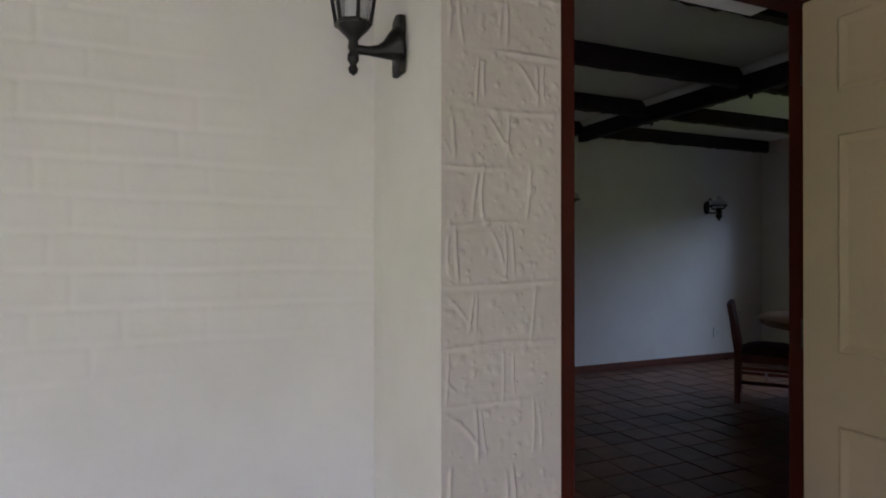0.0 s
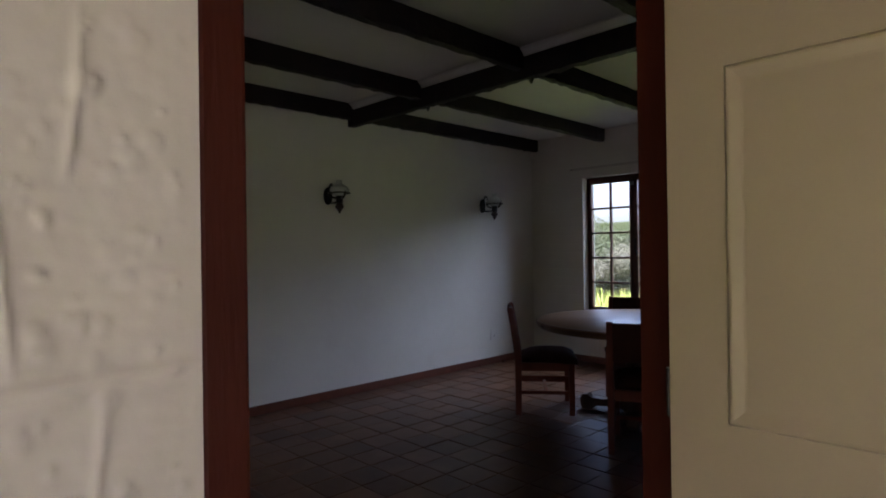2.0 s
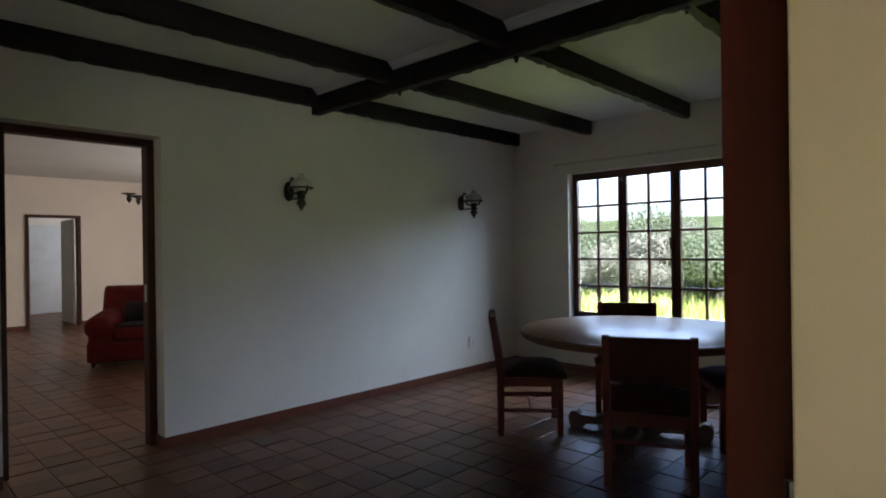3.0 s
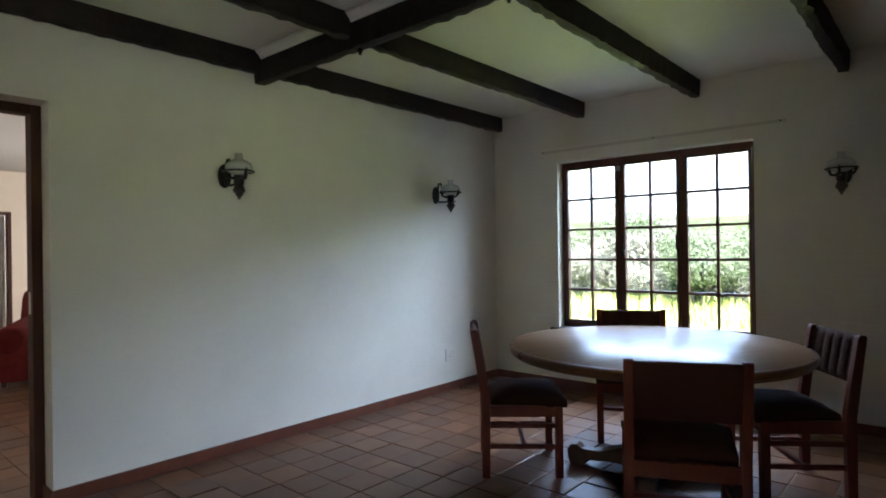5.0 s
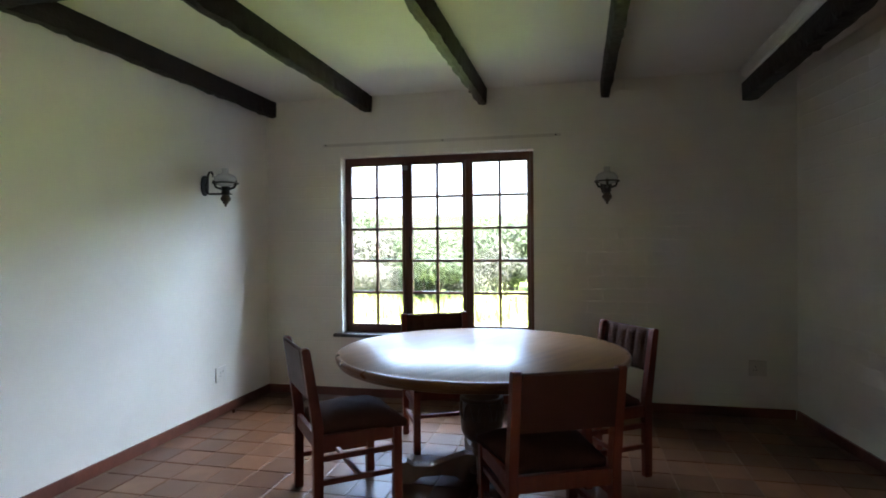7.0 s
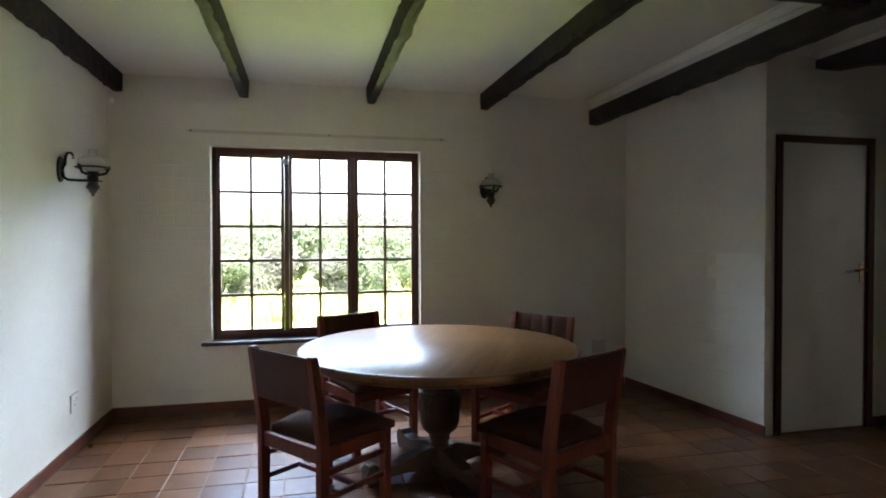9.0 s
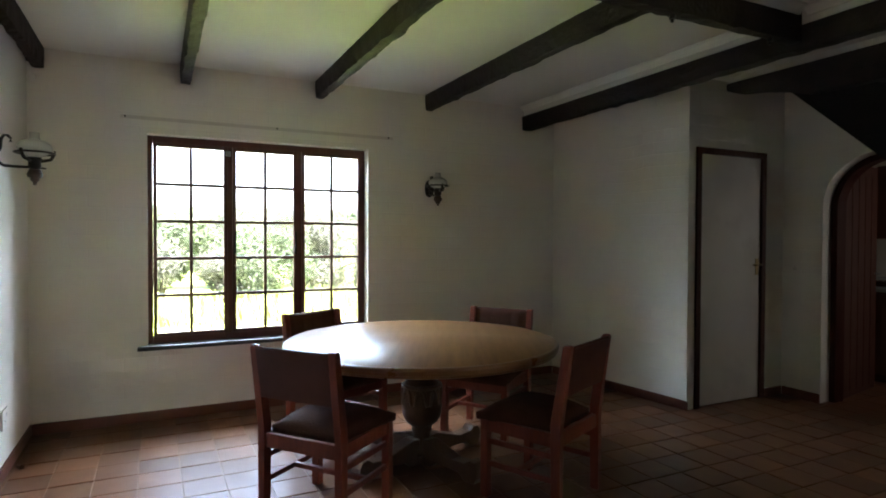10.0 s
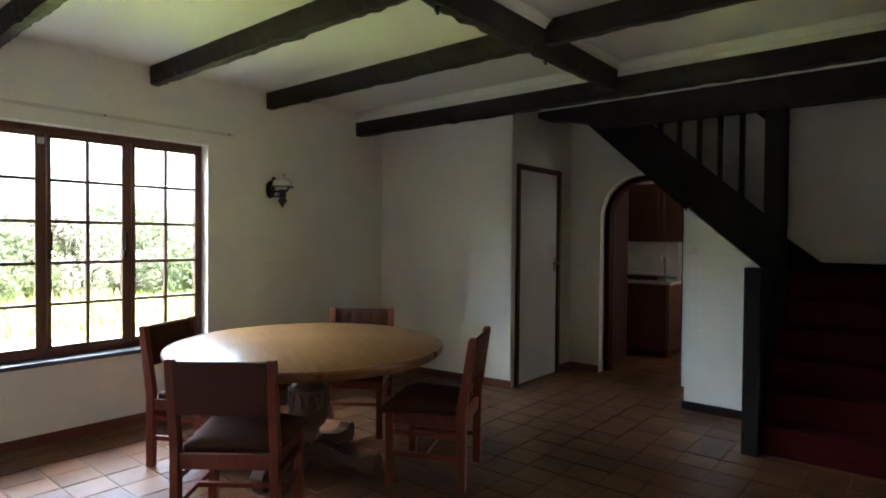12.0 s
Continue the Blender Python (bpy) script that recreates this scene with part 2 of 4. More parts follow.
# ---- mesh helpers ----
def box(bm, x0, y0, z0, x1, y1, z1, bevel=0.0):
    r = bmesh.ops.create_cube(bm, size=1.0)
    vs = r["verts"]
    bmesh.ops.scale(bm, vec=(x1 - x0, y1 - y0, z1 - z0), verts=vs)
    bmesh.ops.translate(bm, vec=((x0 + x1) / 2, (y0 + y1) / 2, (z0 + z1) / 2), verts=vs)
    if bevel:
        es = list({e for v in vs for e in v.link_edges})
        bmesh.ops.bevel(bm, geom=es, offset=bevel, segments=2, profile=0.6, affect="EDGES")
    return bm


def boxes(*items, bevel=0.0):
    bm = bmesh.new()
    for it in items:
        box(bm, *it, bevel=bevel)
    return bm


def prism(pts, axis, a, b, bevel=0.0):
    """A plate with the outline pts, pushed along an axis from a to b."""
    bm = bmesh.new()

    def put(u, v, w):
        return {"x": (w, u, v), "y": (u, w, v), "z": (u, v, w)}[axis]
    vs = [bm.verts.new(put(u, v, a)) for u, v in pts]
    f = bm.faces.new(vs)
    r = bmesh.ops.extrude_face_region(bm, geom=[f])
    d = Vector(put(0, 0, b - a))
    bmesh.ops.translate(bm, vec=d, verts=[g for g in r["geom"] if isinstance(g, bmesh.types.BMVert)])
    bmesh.ops.recalc_face_normals(bm, faces=bm.faces)
    if bevel:
        bmesh.ops.bevel(bm, geom=list(bm.edges), offset=bevel, segments=2, profile=0.6, affect="EDGES")
    return bm


def lathe(profile, seg=24, centre=(0, 0, 0)):
    bm = bmesh.new()
    rings = []
    for r, z in profile:
        if r < 1e-5:
            rings.append([bm.verts.new((centre[0], centre[1], centre[2] + z))])
        else:
            rings.append([bm.verts.new((centre[0] + r * math.cos(2 * math.pi * k / seg), centre[1] + r * math.sin(2 * math.pi * k / seg), centre[2] + z)) for k in range(seg)])
    for p, q in zip(rings, rings[1:]):
        for k in range(seg):
            j = (k + 1) % seg
            vs = [p[k % len(p)], p[j % len(p)], q[j % len(q)], q[k % len(q)]]
            u = []
            for v in vs:
                if v not in u:
                    u.append(v)
            if len(u) > 2:
                bm.faces.new(u)
    bmesh.ops.recalc_face_normals(bm, faces=bm.faces)
    return bm


def tube(path, r, seg=10, bm=None):
    bm = bm or bmesh.new()
    pts = [Vector(p) for p in path]
    rings = []
    for i, p in enumerate(pts):
        d = (pts[min(i + 1, len(pts) - 1)] - pts[max(i - 1, 0)]).normalized()
        q = d.to_track_quat("Z", "Y")
        rr = r[i] if isinstance(r, (list, tuple)) else r
        rings.append([bm.verts.new(p + q @ Vector((rr * math.cos(2 * math.pi * k / seg), rr * math.sin(2 * math.pi * k / seg), 0))) for k in range(seg)])
    for a, b in zip(rings, rings[1:]):
        for k in range(seg):
            bm.faces.new((a[k], a[(k + 1) % seg], b[(k + 1) % seg], b[k]))
    bm.faces.new(rings[0][::-1])
    bm.faces.new(rings[-1])
    return bm


def mesh(name, bm, material, smooth=False):
    me = bpy.data.meshes.new(name)
    bm.normal_update()
    bm.to_mesh(me)
    bm.free()
    me.materials.append(material)
    for p in me.polygons:
        p.use_smooth = smooth
    return me


def part(name, bm, material, parent, label="", smooth=False):
    ob = new(name, mesh(name, bm, material, smooth))
    ob.parent = parent
    return tagged(ob, label)


def thing(name, label, category, group="", at=(0, 0, 0), turn=0.0):
    ob = new(name)
    ob.matrix_basis = pose(*at, 0, 0, turn)
    return tagged(ob, label, category, group)


def setting(name, bm, material, label="", category="", smooth=False):
    return tagged(new(name, mesh(name, bm, material, smooth)), label or name.replace("_", " "), category or "wall", kind="structure")


def solid(name, bm, material, label, category, group="", smooth=False):
    return tagged(new(name, mesh(name, bm, material, smooth)), label, category, group)


# ---- the house: walls, floors, ceilings ----
XE, YN, ZC = 6.82, 5.12, 2.668           # inner faces of window wall, lounge wall; ceiling
DY, DX0, DX1 = 1.13, 1.092, 2.047       # entrance: outer face and jambs
WY0, WY1, WZ0, WZ1 = 2.676, 4.388, 0.56, 2.139  # window opening
LX0, LX1, LZ = 1.93, 2.828, 2.135          # lounge doorway
CX, CY, CYE = 5.285, 0.53, 0.70                    # cupboard: front face, side face at its two ends
AY, AX0, AX1, AS = -0.65, 4.10, 4.945, 1.635  # kitchen arch
XS = 2.28                                # wall beside the stair
TOP = 2.825

setting("wall_east", boxes((XE, -0.85, 0, XE + .25, WY0, TOP), (XE, WY1, 0, XE + .25, YN + .3, TOP), (XE, WY0, 0, XE + .25, WY1, WZ0), (XE, WY0, WZ1, XE + .25, WY1, TOP)), WALL_BRICK, "off-white painted plaster wall with a wide window")
setting("wall_north", boxes((0.35, YN, 0, LX0, YN + .3, TOP), (LX1, YN, 0, XE, YN + .3, TOP), (LX0, YN, LZ, LX1, YN + .3, TOP)), WALL, "off-white painted wall with two lamps and a doorway")
setting("wall_west", boxes((0.35, 1.86, 0, 0.6, YN, TOP)), WALL, "plain off-white plaster wall")
setting("wall_entrance", boxes((DX0 - .14, DY + .02, 0, DX0, 1.38, TOP), (0.84, DY + .02, 0, DX0 - .14, 1.38, TOP), (0.84, 1.38, 0, 1.0, 1.86, TOP), (0.35, 1.70, 0, 0.84, 1.86, TOP), (DX1, DY, 0, XS, 1.21, TOP), (DX0, DY + .02, 2.12, DX1, 1.38, TOP)), WALL, "thick wall round the entrance door")
setting("wall_stair_side", boxes((XS - .25, -4.8, 0, XS, DY, 4.6)), WALL, "plain white wall beside the stair")
setting("wall_cupboard_side", prism([(CX, CY - .12), (XE, CYE - .12), (XE, CYE), (CX, CY)], "z", 0, TOP), WALL_BRICK, "white painted brick side wall of a cupboard")


def wall_cupboard():
    return boxes((CX, 0.405, 0, CX + .12, CY - .12, TOP), (CX, AY, 0, CX + .12, -0.35, TOP), (CX, -0.35, 2.085, CX + .12, 0.405, TOP))


setting("wall_cupboard_front", wall_cupboard(), WALL_BRICK, "white painted wall round the cupboard door")


def arch_wall():
    mid, r = (AX0 + AX1) / 2, (AX1 - AX0) / 2
    pts = [(XS, 0), (AX0, 0), (AX0, AS)]
    pts += [(mid - r * math.cos(math.pi * k / 20), AS + r * math.sin(math.pi * k / 20)) for k in range(1, 20)]
    pts += [(AX1, AS), (AX1, 0), (CX + .12, 0), (CX + .12, 4.6), (XS, 4.6)]
    return prism(pts, "y", AY - .25, AY)


setting("wall_arch", arch_wall(), WALL_BRICK, "white painted wall with a round-arched opening")
# low wall under the upper flight
setting("wall_under_stair", prism([(3.22, 0), (3.838, 0), (3.838, 1.67), (3.22, 1.13)], "y", 0.0, 0.12), WALL_BRICK, "white scuffed wall under the stair")

# floors
setting("floor_bed", boxes((0.35, 1.38, -.12, XE + .25, YN + .3, -.005), (DX0, DY, -.12, DX1, 1.38, -.0055), (XS - .25, AY - .25, -.12, XE + .25, 1.38, -.006)), GROUT, "dark cement bed with tile joints", "floor")
setting("floor_lounge", boxes((0.35, YN + .3, -.12, 7.6, 17.0, -.005)), GROUT, "dark cement bed of the lounge floor", "floor")
setting("floor_kitchen", boxes((2.6, -3.0, -.12, XE + .25, AY - .25, -.005)), GROUT, "dark cement bed of the kitchen floor", "floor")
setting("floor_porch", boxes((-4.0, -2.8, -.15, XS, 1.70, -.02)), PAVER, "grey screeded porch floor", "floor")

# ceilings
setting("ceiling", boxes((0.35, 0.98, ZC, XE, YN, ZC + .1), (XS, 0.12, ZC, XE, 0.98, ZC + .1), (5.0, AY, ZC, XE, 0.12, ZC + .1)), CEIL, "white painted board ceiling", "ceiling")
setting("ceiling_stairwell", boxes((XS - .25, AY - .25, 4.5, 5.4, 0.4, 4.6)), CEIL, "white ceiling over the stairwell", "ceiling")
setting("wall_stairwell", boxes((XS, 0.12, TOP + .02, 5.4, 0.3, 4.5), (5.0, AY, ZC + .1, 5.2, 0.12, 4.5)), WALL, "white upper stairwell walls")
setting("ceiling_lounge", boxes((0.35, YN + .3, 2.75, 7.6, 17.0, 2.85)), CEIL, "white lounge ceiling", "ceiling")
setting("ceiling_kitchen", boxes((2.6, -3.0, 2.5, XE + .25, AY - .25, 2.6)), CEIL, "white kitchen ceiling", "ceiling")
# porch ceiling out of view, coloured dark so the wall top gets less light
setting("ceiling_porch", boxes((-4.0, -2.8, 2.62, XS + .1, 1.70, 2.75)), PORCHCEIL, "unseen brown porch ceiling, darkened to cut bounced light", "ceiling")
# roof out of view; its edges decide where sun reaches ground and porch
setting("roof", boxes((-0.2, 1.7, 2.86, 7.5, 17.4, 3.0), (XS, -3.3, 2.83, 7.5, 1.7, 2.86), (XS - .3, -1.2, 4.62, 5.6, 0.6, 4.8), (-4.2, -2.9, 2.80, XS + .1, 1.7, 2.9)), BARK, "unseen dark house roof, its edges set for the light", "roof")

# lounge and passage beyond
setting("wall_lounge", boxes((0.1, YN, 0, 0.35, 17.0, 2.75), (7.6, 5.42, 0, 7.85, 17.0, 2.75), (0.35, 13.55, 0, 3.63, 13.75, 2.75), (4.50, 13.55, 0, 7.6, 13.75, 2.75), (3.63, 13.55, 2.06, 4.50, 13.75, 2.75), (0.35, 16.6, 0, 7.6, 16.8, 2.75), (XE + .25, YN, 0, 7.6, YN + .3, 2.75)), WALL_FAR, "cream painted lounge wall with a doorway")
setting("wall_kitchen", boxes((2.4, -3.0, 0, 2.6, AY - .25, 2.5), (2.6, -2.65, 0, XE + .25, -2.45, 2.5), (XE, -2.45, 0, XE + .25, AY - .25, 2.5)), WALL_FAR, "cream painted kitchen wall")


# rough painted masonry of the porch, modelled as relief
def relief(name, u0, u1, z0, z1, step, height, place, material, label):
    nu, nz = int((u1 - u0) / step) + 1, int((z1 - z0) / step) + 1
    us, zs = np.linspace(u0, u1, nu), np.linspace(z0, z1, nz)
    U, Z = np.meshgrid(us, zs)
    H = height(U, Z)
    verts = [place(U[j, i], Z[j, i], H[j, i]) for j in range(nz) for i in range(nu)]
    faces = [(j * nu + i, j * nu + i + 1, (j + 1) * nu + i + 1, (j + 1) * nu + i) for j in range(nz - 1) for i in range(nu - 1)]
    me = bpy.data.meshes.new(name)
    me.from_pydata(verts, [], faces)
    me.materials.append(material)
    for p in me.polygons:
        p.use_smooth = True
    return tagged(new(name, me), label, "wall", kind="structure")


def waves(U, Z, seed, n=40, lo=4.0, hi=60.0):
    rng = np.random.RandomState(seed)
    out = np.zeros_like(U)
    for k in range(n):
        f = lo * (hi / lo) ** (k / n)
        a = rng.uniform(0, 2 * np.pi)
        out += np.sin(f * (U * np.cos(a) + Z * np.sin(a)) + rng.uniform(0, 6.28)) / (f ** 0.6)
    return out / 3.0


def smear_bricks(U, Z):
    """Bagged headers: squeezed mortar stands proud along the joints, smeared aslant here and there."""
    rng = np.random.RandomState(5)
    c, w = 0.136, 0.150
    H = 0.0035 * waves(U, Z, 2, 30, 5, 50) + 0.0026 * waves(U, Z, 9, 70, 60, 520)
    wob = 0.016 * waves(U, Z, 3, 20, 8, 40)
    dz = ((Z + wob) / c - np.round((Z + wob) / c)) * c
    keep = np.clip(waves(U, Z, 11, 16, 6, 22) * 1.8 + 0.25, 0, 1)
    H += 0.0042 * np.exp(-(dz / 0.005) ** 2) * keep - 0.002 * np.exp(-((dz + .011) / 0.007) ** 2) * keep

    def ridge(u, z, a, ln, wd, h, bend=0.0):
        p = (U - u) * np.cos(a) + (Z - z) * np.sin(a)
        q = -(U - u) * np.sin(a) + (Z - z) * np.cos(a) + bend * p * p / ln + 0.25 * wob
        return h * np.exp(-(q / wd) ** 2 - (p / ln) ** 6)
    up = math.pi / 2
    for row in range(int(Z.max() / c) + 1):
        zc = (row + .5) * c
        u = U.min() + (0.02 if row % 2 else 0.095)
        while u < U.max() - .01:
            x, tilt = u + rng.normal(0, .008), rng.normal(0, .05)
            gap = rng.uniform(.007, .013)
            for side in (-1, 1):
                if rng.rand() < .8:
                    H += ridge(x + side * gap, zc + rng.normal(0, .006), up + tilt + side * rng.uniform(0, .08), c * rng.uniform(.28, .47), rng.uniform(.0022, .0038), rng.uniform(.003, .007), rng.normal(0, .05))
            if rng.rand() < .35:
                H += ridge(x - .026, zc + .004, -up + .62 + rng.normal(0, .1), c * .38, .004, rng.uniform(.003, .006), rng.normal(0, .1))
            u += w
    for _ in range(1000):
        u, z, s = rng.uniform(U.min(), U.max()), rng.uniform(Z.min(), Z.max()), rng.uniform(0.0025, 0.010)
        i0, i1 = np.searchsorted(Z[:, 0], (z - 3 * s, z + 3 * s))
        j0, j1 = np.searchsorted(U[0], (u - 3 * s, u + 3 * s))
        H[i0:i1, j0:j1] += rng.uniform(0.0003, 0.0028) * np.exp(-(((U[i0:i1, j0:j1] - u) / s) ** 2 + ((Z[i0:i1, j0:j1] - z) * rng.uniform(.6, 1.4) / s) ** 2) ** 2)
    edge = np.clip(np.minimum(U - U.min(), U.max() - U) / 0.02, 0, 1)
    return H * edge


def soft_bricks(U, Z):
    """Brickwork under many coats of paint: shallow joints that fade in and out."""
    c, w = 0.096, 0.205
    H = 0.005 * waves(U, Z, 21, 30, 3, 40) + 0.0006 * waves(U, Z, 29, 50, 40, 200)
    wob = 0.010 * waves(U, Z, 23, 20, 6, 30)
    row = np.floor((Z + wob) / c)
    dz = ((Z + wob) / c - np.round((Z + wob) / c)) * c
    q = (U + np.where(row % 2 == 0, 0.0, w / 2) + 0.03 * np.sin(row * 2.3) + wob) / w
    dx = (q - np.round(q)) * w
    fade = np.clip(0.35 + 1.7 * waves(U, Z, 27, 16, 2, 9) - 1.5 * np.clip(U - 0.15, 0, 0.55), 0.05, 1)
    fade2 = np.clip(fade * (0.5 + 1.6 * waves(U, Z, 31, 14, 5, 18)), 0, 1)
    H -= 0.0016 * np.exp(-(dz / 0.008) ** 2) * fade + 0.0026 * np.exp(-(dx / 0.007) ** 2) * fade2
    H += 0.0009 * np.exp(-((dz - 0.014) / 0.008) ** 2) * fade
    return H


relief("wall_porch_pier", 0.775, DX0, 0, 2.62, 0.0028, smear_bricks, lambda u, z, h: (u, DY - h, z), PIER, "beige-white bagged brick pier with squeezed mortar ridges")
relief("wall_porch", -0.35, 0.79, 0, 2.62, 0.006, soft_bricks, lambda u, z, h: (u, 1.66 - h, z), PORCH, "cream-white painted brick porch wall")
relief("wall_porch_return", DY, 1.67, 0, 2.62, 0.012, lambda U, Z: 0.5 * soft_bricks(U + 9, Z) * np.clip(np.minimum(U - U.min(), U.max() - U) / 0.03, 0, 1), lambda u, z, h: (0.775 - h, u, z), PORCH, "white painted return of the porch pier")
# end wall out of view, added so side light enters the porch low down
setting("wall_porch_end", boxes((-2.9, -2.6, 0, -2.6, -2.2, 2.62), (-2.9, 0.7, 0, -2.6, 1.70, 2.62), (-2.9, -2.2, 1.35, -2.6, 0.7, 2.62)), PORCH, "unseen white porch end wall, its low opening shapes the light")
# wall out of view, added to hold daylight back from wall top and door
setting("wall_porch_front", boxes((-2.9, -2.8, 2.0, XS, -2.6, 2.62), (-2.9, -2.8, -0.1, -2.4, -2.6, 2.0), (0.55, -2.8, -0.1, XS, -2.6, 2.0)), PORCH, "unseen white wall along the porch front, added to limit daylight")
setting("wall_porch_far", boxes((-2.6, 1.657, 0, -0.35, 1.72, 2.62)), PORCH, "cream-white painted porch wall")


# ---- beams ----
def beam_mesh(x0, x1, y0, y1, z0, z1, along, seed):
    """A rough-sawn beam: edges wander and are chipped."""
    rng = random.Random(seed)
    bm = bmesh.new()
    length = (x1 - x0) if along == "x" else (y1 - y0)
    n = max(int(length / 0.06), 2)
    rings = []
    for k in range(n + 1):
        s = k / n
        ring = []
        for a, b in ((0, 0), (0.5, 0), (1, 0), (1, 0.5), (1, 1), (0.5, 1), (0, 1), (0, 0.5)):
            corner = 1.0 if b == 0 and a != 0.5 else 0.35
            ja, jb = rng.gauss(0, 0.004) * corner, rng.gauss(0, 0.0035) * corner
            c = 0.008 if b == 0 and a != 0.5 else 0
            if along == "x":
                ring.append(bm.verts.new((x0 + s * length, y0 + a * (y1 - y0) + ja + (c if a == 0 else -c), z0 + b * (z1 - z0) + (jb + c * 0.6 if b < 1 else 0))))
            else:
                ring.append(bm.verts.new((x0 + a * (x1 - x0) + ja + (c if a == 0 else -c), y0 + s * length, z0 + b * (z1 - z0) + (jb + c * 0.6 if b < 1 else 0))))
        rings.append(ring)
    for p, q in zip(rings, rings[1:]):
        for k in range(8):
            bm.faces.new((p[k], p[(k + 1) % 8], q[(k + 1) % 8], q[k]))
    bm.faces.new(rings[0])
    bm.faces.new(rings[-1][::-1])
    bmesh.ops.recalc_face_normals(bm, faces=bm.faces)
    return bm


JOISTS = (5.058, 4.125, 3.10, 2.095)
for k, y in enumerate(JOISTS):
    for a, b in ((0.6, 4.03), (4.135, XE)):
        solid("ceiling_beam", beam_mesh(a, b, y - .04, y + .04, 2.527, ZC + .01, "x", k + int(a)), BEAM, "dark stained rough-sawn ceiling joist", "beam", "ceiling joists")
solid("cross_beam", beam_mesh(4.04, 4.122, 1.087, YN, 2.472, ZC + .012, "y", 40), BEAM, "heavy dark timber cross beam under the ceiling", "beam")
solid("stair_side_beam", beam_mesh(XS, XE, 0.975, 1.085, 2.435, 2.57, "x", 50), BEAM, "dark timber beam beside the stair", "beam")
setting("trim_bulkhead", boxes((XS, 0.995, 2.56, XE, 1.06, ZC)), CEIL, "white painted board above a beam", "trim")


def cornice(name, a, b, x_or_y, along, side):
    s = 0.05
    pts = [(0, 0), (0, -s), (0.012 * side, -s), (0.02 * side, -s * .7), (s * .75 * side, -.018), (s * side, -.012), (s * side, 0)]
    return setting(name, prism([(x_or_y + u, ZC + v) for u, v in pts], along, a, b), CEIL, "white coved ceiling cornice", "trim")


cornice("trim_cornice_1", 4.14, XE, 1.061, "x", 1)
cornice("trim_cornice_2", 0.6, 4.02, 1.061, "x", 1)
cornice("trim_cornice_3", 1.12, YN, 4.038, "y", -1)
solid("stairwell_beam", prism([(XS, 2.395), (4.55, 2.395), (4.75, 2.465), (4.95, 2.51), (5.15, 2.535), (5.22, 2.565), (5.22, 2.623), (XS, 2.623)], "y", 0.06, 0.19, 0.006), BEAM, "dark timber beam with a curved end at the stairwell", "beam")
setting("trim_stairwell", boxes((XS, 0.075, 2.617, 5.2, 0.178, ZC)), CEIL, "white painted board above the stairwell beam", "trim")
for y in (4.07, 3.04, 2.04, 1.3):
    b = bmesh.new()
    tube([(4.082, y, 2.48), (4.082, y, 2.455)], 0.016, 8, b)
    tube([(4.082, y, 2.455), (4.082, y, 2.44)], 0.009, 6, b)
    solid("beam_bolt", b, IRON, "black iron bolt end under the cross beam", "bolt", "beam bolts")

# ---- skirtings ----
SK = 0.075


def skirt(name, x0, y0, x1, y1):
    return setting(name, boxes((x0, y0, 0, x1, y1, SK), bevel=0.004), SKIRT, "red-brown skirting board", "skirting")


skirt("baseboard_1", LX1, YN - .015, XE, YN)
skirt("baseboard_2", 0.6, YN - .015, LX0, YN)
skirt("baseboard_3", XE - .015, CYE + .015, XE, YN - .015)
setting("baseboard_4", prism([(CX - .015, CY - .002), (XE - .015, CYE - .002), (XE - .015, CYE + .015), (CX - .015, CY + .015)], "z", 0, SK, 0.004), SKIRT, "red-brown skirting board", "skirting")
skirt("baseboard_5", CX - .015, AY + .015, CX, -0.39)
skirt("baseboard_6", AX1, AY, CX - .015, AY + .015)
skirt("baseboard_7", LX1 - .015, YN - .015, LX1, YN + .13)
setting("baseboard_8", boxes((3.27, 0.12, 0, 3.853, 0.135, 0.07), (3.838, 0.0, 0, 3.853, 0.12, 0.07)), STAIR_BLACK, "dark skirting under the stair wall", "skirting")
skirt("baseboard_9", 3.0, 13.535, 3.63, 13.55)
skirt("baseboard_10", 4.50, 13.535, 7.6, 13.55)


# ---- door frames and doors ----
def frame_bm(axis, u0, u1, top, a, b, w):
    """Two jambs and a head around an opening; a..b is its depth."""
    bm = bmesh.new()
    for lo, hi, z0, z1 in ((u0, u0 + w, 0, top), (u1 - w, u1, 0, top), (u0 + w, u1 - w, top - w, top)):
        if axis == "x":
            box(bm, lo, a, z0, hi, b, z1, 0.004)
        else:
            box(bm, a, lo, z0, b, hi, z1, 0.004)
    return bm


setting("door_frame_1", frame_bm("x", DX0, DX1, 2.10, DY, DY + .08, 0.042), FRAME, "red-brown varnished entrance door frame", "door frame")
setting("door_frame_2", frame_bm("x", LX0, LX1, LZ - .005, YN + .13, YN + .23, 0.05), DARKFRAME, "dark varnished lounge door frame", "door frame")
setting("door_frame_3", frame_bm("y", -0.395, 0.45, 2.11, CX - .02, CX + .07, 0.05), DARKFRAME, "dark varnished cupboard door frame", "door frame")
setting("door_frame_4", frame_bm("x", 3.63, 4.50, 2.06, 13.52, 13.70, 0.05), DARKFRAME, "dark varnished far door frame", "door frame")


